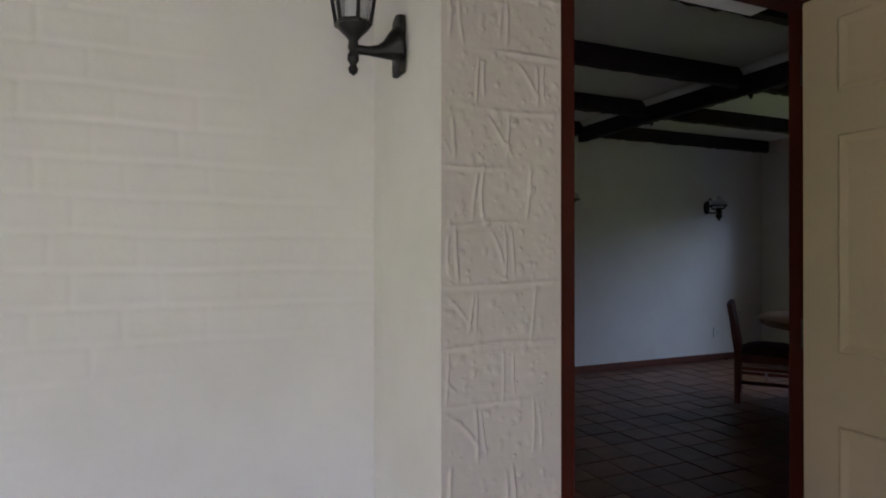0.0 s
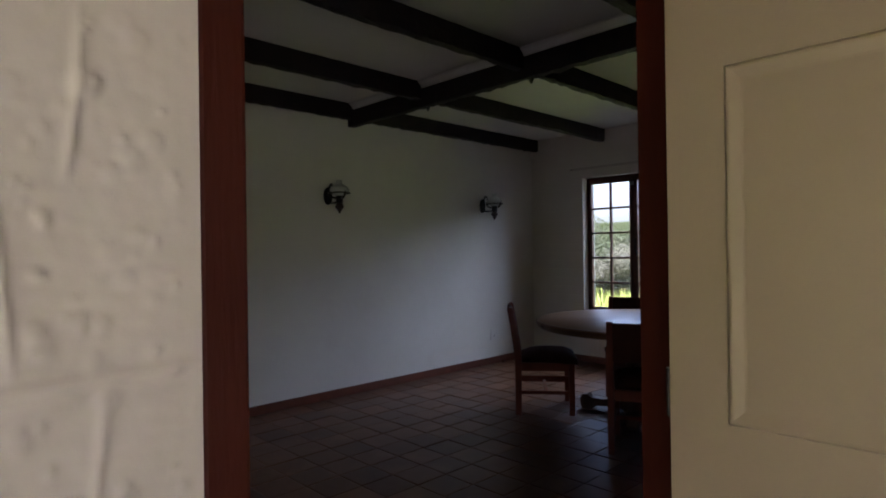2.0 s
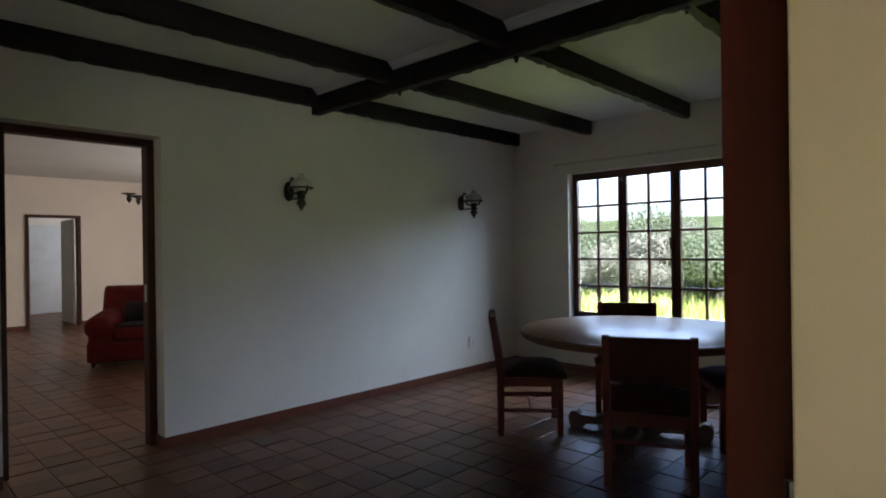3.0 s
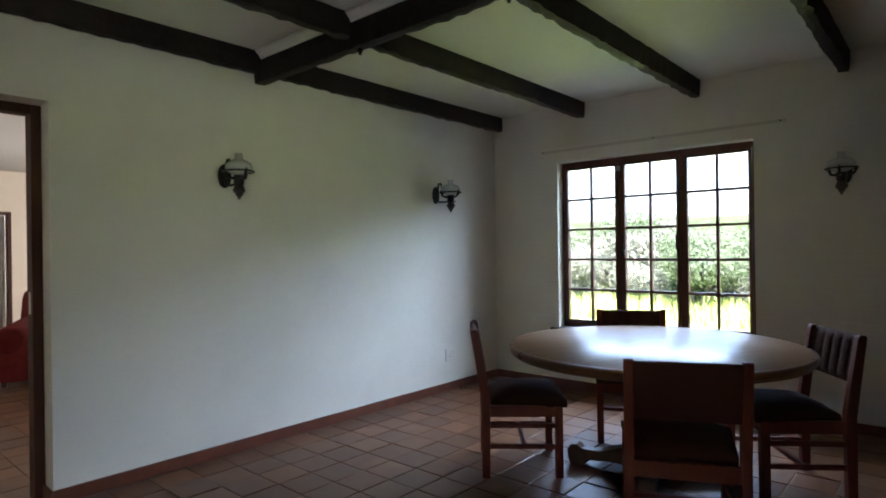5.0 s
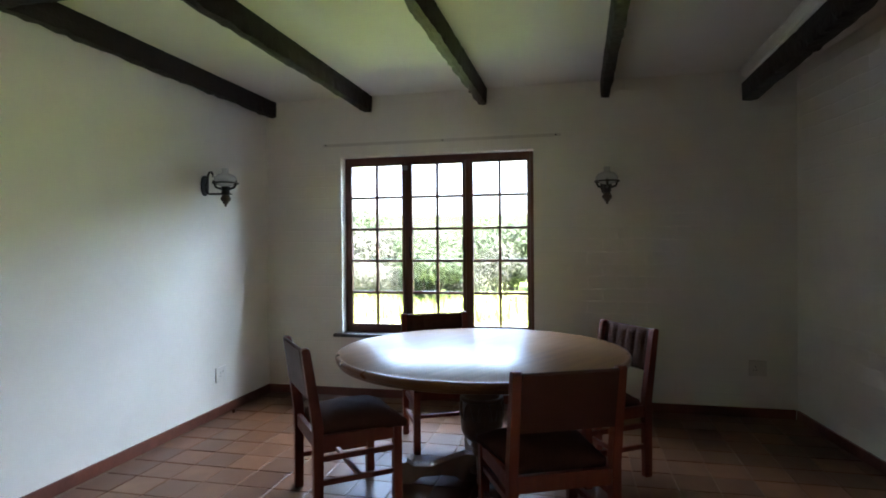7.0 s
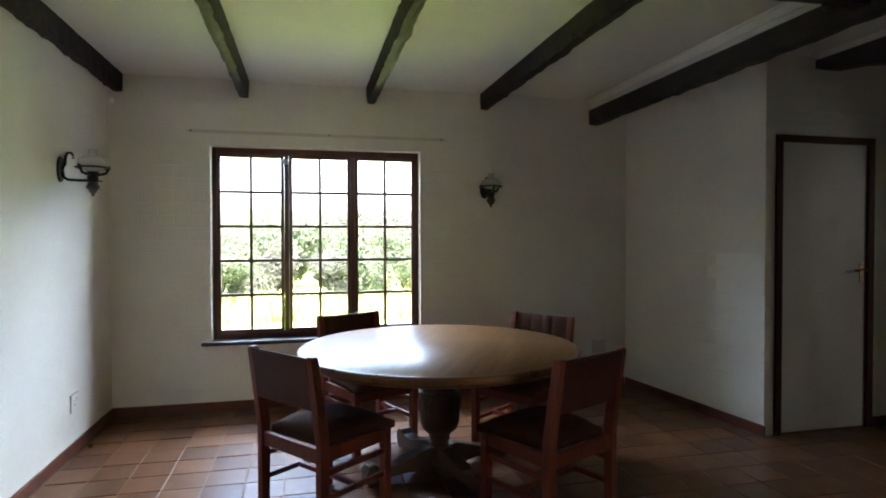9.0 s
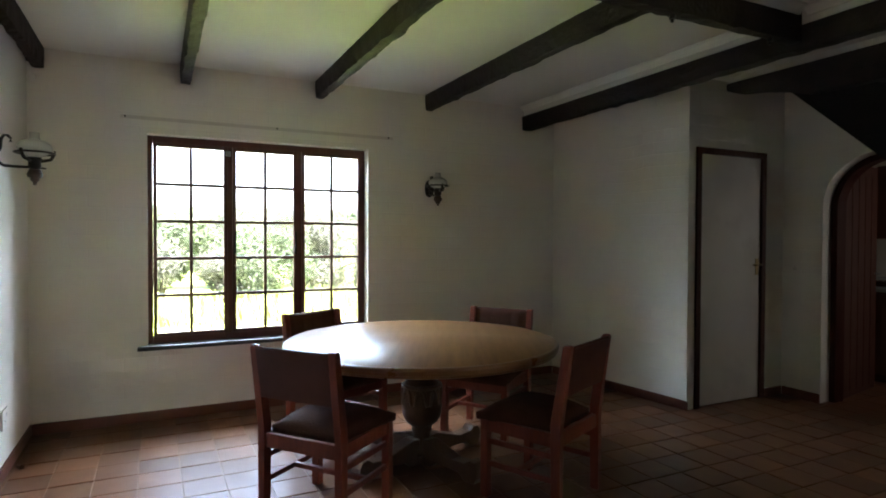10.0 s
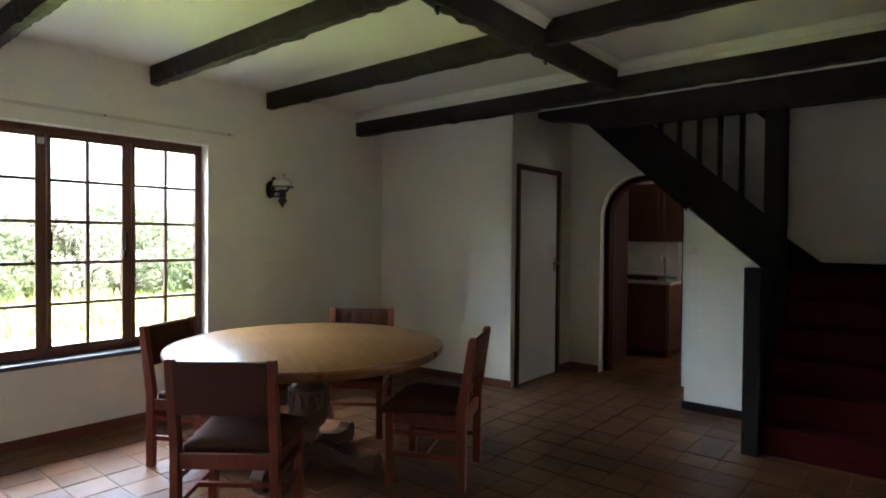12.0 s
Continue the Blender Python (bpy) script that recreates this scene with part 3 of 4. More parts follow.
def rim(bm, u0, u1, z0, z1, x, t, w):
    """A raised moulding round a panel on a leaf that lies in the plane y, z."""
    outer = [(u0, z0), (u1, z0), (u1, z1), (u0, z1)]
    inner = [(u0 + w, z0 + w), (u1 - w, z0 + w), (u1 - w, z1 - w), (u0 + w, z1 - w)]
    prof = ((0.0, -0.2), (0.07, 0.35), (0.16, 0.75), (0.3, 0.8), (0.85, 0.2), (1.0, 0.12))
    loops = []
    for s, hgt in prof:
        loops.append([bm.verts.new((x + t * hgt, o[0] + (i[0] - o[0]) * s, o[1] + (i[1] - o[1]) * s)) for o, i in zip(outer, inner)])
    for p, q in zip(loops, loops[1:]):
        for k in range(4):
            bm.faces.new((p[k], p[(k + 1) % 4], q[(k + 1) % 4], q[k]))
    bm.faces.new(loops[-1])


# entrance door: six moulded panels, standing open against the porch
door = thing("door_1", "cream panelled entrance door standing wide open", "door", at=(1.957, DY - .002, 0), turn=0)
door["kind"] = "structure"
part("leaf", boxes((0, -0.80, 0.01, 0.04, 0, 2.05), bevel=0.003), DOORPAINT, door)
for u0, u1 in ((-0.37, -0.105), (-0.71, -0.45)):
    for z0, z1 in ((0.22, 0.805), (1.01, 1.635), (1.755, 1.97)):
        for xx, t in ((-0.0008, -0.006), (0.0408, 0.006)):
            b = bmesh.new()
            rim(b, u0, u1, z0, z1, xx, t, 0.032)
            bmesh.ops.recalc_face_normals(b, faces=b.faces)
            part("panel", b, DOORPAINT, door)
for z in (0.25, 1.05, 1.85):
    part("hinge", tube([(0.004, 0.003, z - .045), (0.004, 0.003, z + .045)], 0.005, 8), IRON, door)

part("strike_plate", boxes((LX1 - .053, YN + .16, 1.0, LX1 - .0495, YN + .19, 1.12)), STEEL, bpy.data.objects["door_frame_2"], "steel strike plate")
part("strike_plate", boxes((DX0 + .0395, DY + .02, 1.0, DX0 + .0425, DY + .045, 1.14)), STEEL, bpy.data.objects["door_frame_1"], "steel strike plate")
# cupboard door
cup = thing("door_2", "plain white flush cupboard door, closed and scuffed", "door")
cup["kind"] = "structure"
part("leaf", boxes((CX + .004, -0.345, 0.01, CX + .044, 0.40, 2.06), bevel=0.003), DOORWHITE, cup)
part("lock_plate", boxes((CX - .001, -0.325, 1.065, CX + .004, -0.285, 1.205), bevel=0.001), BRASS, cup)
hb = tube([(CX, -0.305, 1.155), (CX - .04, -0.305, 1.155)], 0.009, 10)
tube([(CX - .04, -0.308, 1.155), (CX - .042, -0.20, 1.153)], [0.009, 0.007], 10, hb)
part("handle", hb, BRASS, cup, "tarnished brass lever handle", True)

# far doors
far = thing("door_3", "white flush door standing open in the far passage", "door")
far["kind"] = "structure"
part("leaf", boxes((4.41, 13.75, 0.01, 4.45, 14.55, 2.0), bevel=0.003), DOORWHITE, far)
setting("door_frame_5", boxes((3.9, 16.55, 0, 3.96, 16.62, 2.05), (4.2, 16.55, 0, 4.26, 16.62, 2.05), (3.96, 16.55, 1.99, 4.2, 16.62, 2.05)), DARKFRAME, "dark door frame at the passage end", "door frame")
setting("door_4", boxes((4.27, 16.56, 0.01, 5.0, 16.6, 2.0), bevel=0.003), DOORWHITE, "white closed passage door", "door")

# ---- window ----
win = thing("window_1", "dark brown timber window of three casements with small panes", "window")
win["kind"] = "structure"
FX0, FX1 = XE + .10, XE + .17
fb = boxes((FX0, WY0, WZ0, FX1, WY0 + .035, WZ1), (FX0, WY1 - .035, WZ0, FX1, WY1, WZ1), (FX0, WY0 + .035, WZ0, FX1, WY1 - .035, WZ0 + .05), (FX0, WY0 + .035, WZ1 - .05, FX1, WY1 - .035, WZ1),
           (FX0, 3.233, WZ0 + .05, FX1, 3.270, WZ1 - .05), (FX0, 3.782, WZ0 + .05, FX1, 3.819, WZ1 - .05), bevel=0.004)
part("window_frame", fb, WINFRAME, win)
for ya, yb in ((WY0 + .035, 3.233), (3.270, 3.782), (3.819, WY1 - .035)):
    za, zb, r = WZ0 + .05, WZ1 - .05, 0.029
    sx0, sx1 = FX0 - .012, FX0 + .034
    b = boxes((sx0, ya + .002, za + .002, sx1, ya + r, zb - .002), (sx0, yb - r, za + .002, sx1, yb - .002, zb - .002), (sx0, ya + r, za + .002, sx1, yb - r, za + r), (sx0, ya + r, zb - r, sx1, yb - r, zb - .002), bevel=0.004)
    sash = part("casement", b, WINFRAME, win)
    ym = (ya + yb) / 2
    bars = boxes((sx0 + .008, ym - .0115, za + r, sx1 - .006, ym + .0115, zb - r), bevel=0.003)
    step = (zb - za - 2 * r) / 5
    for k in range(1, 5):
        box(bars, sx0 + .007, ya + r, za + r + k * step - .0115, sx1 - .007, yb - r, za + r + k * step + .0115, 0.003)
    part("glazing_bars", bars, WINFRAME, sash)
    for k in range(5):
        for c0, c1 in ((ya + r, ym - .009), (ym + .009, yb - r)):
            pane = part("pane", boxes((sx0 + .018, c0 + .001, za + r + k * step + .01, sx0 + .022, c1 - .001, za + r + (k + 1) * step - .01)), GLASS, sash)
            pane.visible_shadow = False
for y, s in ((3.286, 1), (3.766, -1)):
    hb = boxes((FX0 - .03, y - .008, 1.235, FX0 - .012, y + .008, 1.295), bevel=0.003)
    tube([(FX0 - .028, y, 1.285), (FX0 - .05, y, 1.30), (FX0 - .05, y + .004 * s, 1.42)], 0.0075, 8, hb)
    part("window_handle", hb, STAIR_BLACK, win, "black iron casement handle")
part("stay_bracket", boxes((FX0 - .02, 3.795, 2.015, FX0 - .002, 3.835, 2.055), bevel=0.002), STEEL, win, "small metal window fitting")
setting("window_sill_1", boxes((XE - .05, WY0 - .03, WZ0 - .028, FX0, WY1 + .07, WZ0 + .002), bevel=0.004), SLATE, "dark slate window sill", "sill")
# ghost of a curtain rail above the window
setting("trim_rail_mark", boxes((XE - .003, 2.45, 2.235, XE + .001, 4.56, 2.261)), MARK, "paint mark of a removed curtain rail", "trim")
for y in (2.49, 3.45, 4.53):
    solid("screw_plug", boxes((XE - .008, y - .006, 2.244, XE - .003, y + .006, 2.256), bevel=0.002), IRON, "small dark screw plug above the window", "screw", "rail screws")


# ---- dining table ----
TX, TY, TZ, TR = 5.247, 2.867, 0.75, 0.83
table = thing("dining_table", "round oak pedestal dining table with a moulded edge", "table", at=(TX, TY, 0), turn=-27)
part("tabletop", lathe([(0, TZ - .034), (TR - .05, TZ - .034), (TR - .05, TZ - .012), (TR - .018, TZ - .003), (TR - .022, TZ), (0, TZ)], 96), OAK, table, "golden-brown polished oak top", True)
part("edge_moulding", lathe([(TR - .06, TZ - .058), (TR - .022, TZ - .056), (TR - .014, TZ - .050), (TR - .016, TZ - .044), (TR - .008, TZ - .041), (TR - .003, TZ - .034), (TR - .007, TZ - .028), (TR - .001, TZ - .024), (TR + .001, TZ - .014), (TR - .003, TZ - .005), (TR - .012, TZ), (TR - .022, TZ)], 96), OAKEDGE, table, "brown moulded edge", True)
part("apron", lathe([(0.60, TZ - .085), (0.63, TZ - .085), (0.63, TZ - .034), (0.60, TZ - .034)], 64), OAKDARK, table, "", True)
part("pedestal", lathe([(0, 0.05), (0.085, 0.05), (0.088, 0.075), (0.062, 0.09), (0.056, 0.12), (0.055, 0.18), (0.066, 0.20), (0.06, 0.213), (0.072, 0.225), (0.10, 0.25), (0.118, 0.285), (0.123, 0.34), (0.122, 0.42), (0.112, 0.47), (0.09, 0.51), (0.065, 0.545), (0.06, 0.60), (0.085, 0.64), (0.14, 0.665), (0.15, 0.685), (0.15, TZ - .034), (0, TZ - .034)], 32), OAKDARK, table, "turned bulbous oak column", True)
part("collar_ring", lathe([(0.116, 0.455), (0.128, 0.462), (0.126, 0.474), (0.112, 0.482), (0.105, 0.455)], 32), OAKDARK, table, "", True)
for k in range(8):
    a = 2 * math.pi * k / 8
    part("carved_leaf", tube([(0.118 * math.cos(a - .3), 0.118 * math.sin(a - .3), 0.36), (0.119 * math.cos(a - .2), 0.119 * math.sin(a - .2), 0.43), (0.112 * math.cos(a), 0.112 * math.sin(a), 0.47), (0.119 * math.cos(a + .2), 0.119 * math.sin(a + .2), 0.43), (0.118 * math.cos(a + .3), 0.118 * math.sin(a + .3), 0.36)], 0.011, 8), OAKDARK, table, "", True)
foot_pts = [(0.05, 0.0), (0.05, 0.15), (0.10, 0.155), (0.2, 0.125), (0.3, 0.095), (0.40, 0.10), (0.435, 0.125), (0.475, 0.12), (0.495, 0.085), (0.49, 0.03), (0.47, 0.0), (0.40, 0.0), (0.36, 0.035), (0.24, 0.04), (0.16, 0.03), (0.12, 0.0)]
for k in range(4):
    fb = prism(foot_pts, "y", -0.042, 0.042, 0.006)
    bmesh.ops.rotate(fb, cent=(0, 0, 0), matrix=Matrix.Rotation(radians(90 * k + 45), 3, "Z"), verts=fb.verts)
    part("foot", fb, OAKDARK, table, "scrolled carved foot")


# ---- dining chairs ----
def cushion(w0, w1, d, z0, z1, y0, crown=0.03, n=12):
    """A padded seat: domed top, rounded rim, wider in front."""
    bm = bmesh.new()
    grid = []
    for j in range(n + 1):
        row = []
        for i in range(n + 1):
            u, v = i / n * 2 - 1, j / n * 2 - 1
            w = (w0 + (w1 - w0) * j / n) / 2
            dome = (1 - abs(u) ** 5) * (1 - abs(v) ** 5)
            row.append(bm.verts.new((u * w, y0 + d * j / n, z0 + (z1 - z0) * (0.45 + 0.55 * dome) + crown * (1 - u * u) * (1 - v * v))))
        grid.append(row)
    for j in range(n):
        for i in range(n):
            bm.faces.new((grid[j][i], grid[j][i + 1], grid[j + 1][i + 1], grid[j + 1][i]))
    edge = [grid[0][i] for i in range(n)] + [grid[j][n] for j in range(n)] + [grid[n][i] for i in range(n, 0, -1)] + [grid[j][0] for j in range(n, 0, -1)]
    low = [bm.verts.new((v.co.x * .985, v.co.y, z0)) for v in edge]
    for k in range(len(edge)):
        j = (k + 1) % len(edge)
        bm.faces.new((edge[k], low[k], low[j], edge[j]))
    bm.faces.new(low)
    bmesh.ops.recalc_face_normals(bm, faces=bm.faces)
    return bm


def tufted_back(w, z0, z1, y0, y1, rake):
    """An upholstered backrest with vertical channels on its front and a flat back."""
    bm = bmesh.new()
    nu, nz = 40, 14
    front, back = [], []
    for j in range(nz + 1):
        fr, bk = [], []
        for i in range(nu + 1):
            u, v = i / nu * 2 - 1, j / nz
            z = z0 + (z1 - z0) * v
            lean = -rake * (z - 0.44)
            ch = abs(math.sin(u * math.pi * 2.5)) ** 0.5
            edge = (1 - abs(u) ** 10) * (1 - abs(2 * v - 1) ** 8)
            fr.append(bm.verts.new((u * w / 2, y1 + lean + 0.018 * edge * (0.45 + 0.55 * ch), z)))
            bk.append(bm.verts.new((u * w / 2, y0 + lean, z)))
        front.append(fr)
        back.append(bk)
    for j in range(nz):
        for i in range(nu):
            bm.faces.new((front[j][i], front[j + 1][i], front[j + 1][i + 1], front[j][i + 1]))
            bm.faces.new((back[j][i], back[j][i + 1], back[j + 1][i + 1], back[j + 1][i]))
        for i in (0, nu):
            bm.faces.new((front[j][i], back[j][i], back[j + 1][i], front[j + 1][i]))
    for i in range(nu):
        for j in (0, nz):
            bm.faces.new((front[j][i], front[j][i + 1], back[j][i + 1], back[j][i]))
    bmesh.ops.recalc_face_normals(bm, faces=bm.faces)
    return bm


CW, CD, CH = 0.49, 0.44, 0.855


def rear_leg(s):
    pts = [(-0.024, 0), (0.022, 0), (0.028, 0.46), (-0.035, CH - .012), (-0.045, CH), (-0.07, CH), (-0.078, CH - .012), (-0.025, 0.44)]
    x = s * (CW / 2 - .018)
    return prism([(u, v) for u, v in pts], "x", x - .02, x + .02, 0.004)


def dining_chair(at, turn):
    """Origin on the floor between the rear legs; the chair faces +y."""
    c = thing("dining_chair", "red-brown wooden dining chair with dark brown padded seat and back", "chair", "chairs round the table", (*at, 0), turn)
    for s in (-1, 1):
        part("rear_leg", rear_leg(s), CHAIRWOOD, c)
        x = s * (CW / 2 - .02)
        part("front_leg", boxes((x - .022, CD - .044, 0, x + .022, CD, 0.412), bevel=0.004), CHAIRWOOD, c)
        part("side_rail", boxes((x - .012, 0.018, 0.35, x + .012, CD - .04, 0.415), bevel=0.003), CHAIRWOOD, c)
        for z in (0.165, 0.285):
            part("stretcher", boxes((x - .01, 0.018, z, x + .01, CD - .04, z + .028), bevel=0.003), CHAIRWOOD, c)
    part("front_rail", boxes((-CW / 2 + .04, CD - .034, 0.345, CW / 2 - .04, CD - .01, 0.415), bevel=0.003), CHAIRWOOD, c)
    part("rear_rail", boxes((-CW / 2 + .036, -.012, 0.345, CW / 2 - .036, 0.014, 0.415), bevel=0.003), CHAIRWOOD, c)
    part("cross_stretcher", boxes((-CW / 2 + .03, CD * .5 - .012, 0.168, CW / 2 - .03, CD * .5 + .012, 0.192), bevel=0.003), CHAIRWOOD, c)
    part("seat", cushion(CW - .078, CW + .015, CD - .005, 0.408, 0.488, 0.03, 0.014), LEATHER, c, "dark brown padded seat", True)
    part("backrest", tufted_back(CW - .072, 0.605, CH - .008, -0.012, 0.006, 0.17), LEATHER, c, "channelled brown upholstered back", True)
    part("back_panel", prism([(-0.016 - .17 * (0.60 - .44), 0.60), (-0.013 - .17 * (0.60 - .44), 0.60), (-0.013 - .17 * (CH - .455), CH - .015), (-0.016 - .17 * (CH - .455), CH - .015)], "x", -CW / 2 + .038, CW / 2 - .038), BACKPANEL, c, "maroon-brown rear panel")
    return c


def chair_pose(tx, ty, deg):
    """From the middle of the back's top edge and the way it faces."""
    f = Vector((math.cos(radians(deg)), math.sin(radians(deg))))
    p = Vector((tx, ty)) + f * 0.06
    return (p.x, p.y), deg - 90


first = dining_chair(*chair_pose(4.709, 3.764, -51.4))
for tx, ty, deg in ((4.311, 2.352, 25.4), (5.689, 2.019, 125.7), (6.07, 3.351, 206.3)):
    (px, py), turn = chair_pose(tx, ty, deg)
    copy_thing(first, pose(px, py, 0, 0, 0, turn))


# ---- wall lamps ----
def wall_lamp(at, turn):
    """Origin on the wall; the lamp reaches out along -y."""
    s = thing("wall_lamp", "black iron wall lamp with a clear-white glass globe", "lamp", "wall lamps", at, turn)
    b = prism([(0.042 * math.cos(a) * (1 if abs(math.sin(a)) < .9 else .8), 0.075 * math.sin(a)) for a in [2 * math.pi * k / 20 for k in range(20)]], "y", -0.014, 0, 0.004)
    part("wall_plate", b, IRON, s)
    arm = tube([(0, -.014, 0.0), (0, -.03, 0.03), (0, -.034, 0.075), (0, -.045, 0.095), (0, -.062, 0.095), (0, -.074, 0.08), (0, -.074, 0.062)], [0.009, 0.009, 0.008, 0.008, 0.008, 0.007, 0.010])
    tube([(0, -.014, -.01), (0, -.024, -.045), (0, -.045, -.06), (0, -.10, -.062), (0, -.17, -.062), (0, -.225, -.066)], [0.009, 0.009, 0.008, 0.008, 0.007, 0.004], 10, arm)
    part("arm", arm, IRON, s, "", True)
    part("holder", lathe([(0, -.075), (0.022, -.072), (0.03, -.055), (0.028, -.03), (0.034, -.02), (0.03, -.012), (0, -.012)], 16, (0, -.175, 0)), IRON, s, "", True)
    part("finial", lathe([(0, -.155), (0.008, -.152), (0.010, -.142), (0.008, -.138), (0.019, -.132), (0.022, -.124), (0.019, -.12), (0.032, -.113), (0.036, -.098), (0.033, -.088), (0.027, -.085), (0.03, -.078), (0.024, -.072), (0, -.071)], 16, (0, -.175, 0)), BRONZE, s, "turned dark wooden finial", True)
    ring = tube([(0.088 * math.cos(2 * math.pi * k / 28), -.175 + 0.088 * math.sin(2 * math.pi * k / 28), 0.012) for k in range(29)], 0.0055, 8)
    for k in range(3):
        a = 2 * math.pi * k / 3 + .5
        tube([(0.028 * math.cos(a), -.175 + 0.028 * math.sin(a), -.03), (0.07 * math.cos(a), -.175 + 0.07 * math.sin(a), -.02), (0.088 * math.cos(a), -.175 + 0.088 * math.sin(a), 0.012), (0.088 * math.cos(a), -.175 + 0.088 * math.sin(a), 0.026)], 0.0085, 8, ring)
    part("ring", ring, IRON, s, "", True)
    part("shade", lathe([(0.03, -.008), (0.05, 0.0), (0.072, 0.016), (0.08, 0.036), (0.072, 0.058), (0.05, 0.074), (0.026, 0.082), (0.022, 0.092), (0.022, 0.118), (0.018, 0.118), (0.018, 0.09), (0.046, 0.07), (0.066, 0.055), (0.074, 0.036), (0.066, 0.018), (0.03, -.004)], 28, (0, -.175, 0)), SHADE, s, "smoky clear-white glass globe with a chimney", True)
    return s


lamp = wall_lamp((3.81, YN, 1.82), 0)
lamp.scale = (1.07, 1.07, 1.07)
copy_thing(lamp, pose(5.88, YN, 1.82))
copy_thing(lamp, pose(XE, 2.095, 1.82, 0, 0, -90))


# ---- switches and sockets ----
def socket(at, turn, w=0.085, h=0.085, stuff=PLASTIC, label="white plastic wall socket with a rocker"):
    s = thing("wall_socket", label, "socket", "", at, turn)
    part("plate", boxes((-w / 2, -.011, -h / 2, w / 2, 0, h / 2), bevel=0.003), stuff, s)
    part("rocker", boxes((w * .12, -.015, 0.008, w * .30, -.010, 0.03), bevel=0.001), stuff, s)
    for x, z in ((-.018, 0.012), (-.028, -.014), (-.008, -.014)):
        part("pin_hole", tube([(x, -.0112, z), (x, -.0118, z)], 0.004, 8), IRON, s)
    return s


socket((6.06, YN, 0.33), 0, 0.135, 0.115)
# this socket's shade is toned into its grey-brown plastic
socket((XE, 0.98, 0.38), -90, 0.125, 0.12, SHADEDPLASTIC, "grey-brown plastic wall socket above the skirting, shade toned into its colour")
socket((5.15, AY, 1.13), 180, 0.07, 0.11)
solid("alarm_sensor", lathe([(0.028, 0), (0.03, 0.012), (0.022, 0.028), (0, 0.034)], 16), PLASTIC, "small white alarm sensor in the wall corner", "sensor", smooth=True).matrix_basis = pose(XE, 5.09, 2.465, 0, -90, 0)
stop = prism([(-.03, 0), (.03, 0), (.03, .012), (-.03, .028)], "y", -.012, .012, 0.003)
solid("door_wedge", stop, OAKDARK, "small brown wooden wedge on the floor", "wedge").matrix_basis = pose(6.15, 5.06, 0.002, 0, 0, 30)

# ---- porch lantern ----
lan = thing("porch_lantern", "black metal hexagonal porch lantern with glass panes", "lantern", at=(0.771, 1.39, 1.84), turn=90)
part("wall_plate", prism([(-.03, -.075), (.03, -.075), (.036, -.05), (.028, -.01), (.036, .05), (.03, .075), (0, .085), (-.03, .075), (-.036, .05), (-.028, -.01), (-.036, -.05)], "y", 0, 0.016, 0.003), IRON, lan)
arm = tube([(0, .008, .0), (0, .018, -.002), (0, .03, -.008), (0, .045, -.014), (0, .065, -.019), (0, .09, -.021), (0, .13, -.021)], [0.052, 0.043, 0.032, 0.023, 0.016, 0.012, 0.012], 14)
part("arm", arm, IRON, lan, "", True)
part("finial", lathe([(0, -.09), (0.011, -.082), (0.013, -.072), (0.008, -.062), (0.015, -.05), (0.014, -.035), (0.01, -.03), (0.014, -.02), (0.012, 0), (0.022, 0.012), (0.04, 0.03), (0.045, 0.042), (0, 0.042)], 14, (0, .13, 0)), IRON, lan, "", True)
cage = bmesh.new()
for k in range(6):
    a, a2 = math.pi / 3 * k, math.pi / 3 * (k + 1)
    lo, hi = Vector((0.045 * math.cos(a), .13 + 0.045 * math.sin(a), 0.04)), Vector((0.078 * math.cos(a), .13 + 0.078 * math.sin(a), 0.24))
    lo2, hi2 = Vector((0.045 * math.cos(a2), .13 + 0.045 * math.sin(a2), 0.04)), Vector((0.078 * math.cos(a2), .13 + 0.078 * math.sin(a2), 0.24))
    tube([lo, hi], 0.005, 6, cage)
    tube([hi, hi2], 0.006, 6, cage)
    tube([lo, lo2], 0.006, 6, cage)
    pb = bmesh.new()
    pb.faces.new([pb.verts.new(v) for v in (lo, lo2, hi2, hi)])
    r = bmesh.ops.solidify(pb, geom=pb.faces[:], thickness=0.002)
    pane = part("pane", pb, GLASS, lan)
    pane.visible_shadow = False
part("cage", cage, IRON, lan)
part("roof", lathe([(0.092, 0.238), (0.095, 0.246), (0.06, 0.29), (0.03, 0.32), (0.012, 0.33), (0.014, 0.345), (0.008, 0.36), (0, 0.366)], 6, (0, .13, 0)), IRON, lan)
part("bulb_holder", lathe([(0, 0.042), (0.02, 0.042), (0.02, 0.10), (0.014, 0.105), (0, 0.105)], 14, (0, .13, 0)), PLASTIC, lan, "pale bulb holder", True)
part("bulb", lathe([(0, 0.105), (0.012, 0.105), (0.014, 0.12), (0.026, 0.145), (0.026, 0.165), (0.015, 0.185), (0, 0.19)], 14, (0, .13, 0)), SHADE, lan, "", True)

# ---- stair ----
NX, NY = 3.205, 0.12
stair = thing("staircase", "black timber winding stair with red carpeted steps", "stair")
R = 0.194
YB = 0.84


def step(pts, z, name="step"):
    b = prism(pts, "z", max(z - (R + .03 if z < 1.2 else .085), 0), z, 0.008)
    return part(name, b, CARPET, stair, "red carpeted step")


for k in range(4):
    y1, y0 = YB - 0.185 * k, YB - 0.185 * (k + 1) - .01
    step([(XS + .02, y0), (NX - .06, y0), (NX - .06, y1), (XS + .02, y1)], R * (k + 1))
yl = YB - 0.185 * 4
step([(XS + .02, yl), (NX - .06, yl), (NX - .04, yl - .03), (XS + .02, -0.35)], R * 5, "winder")
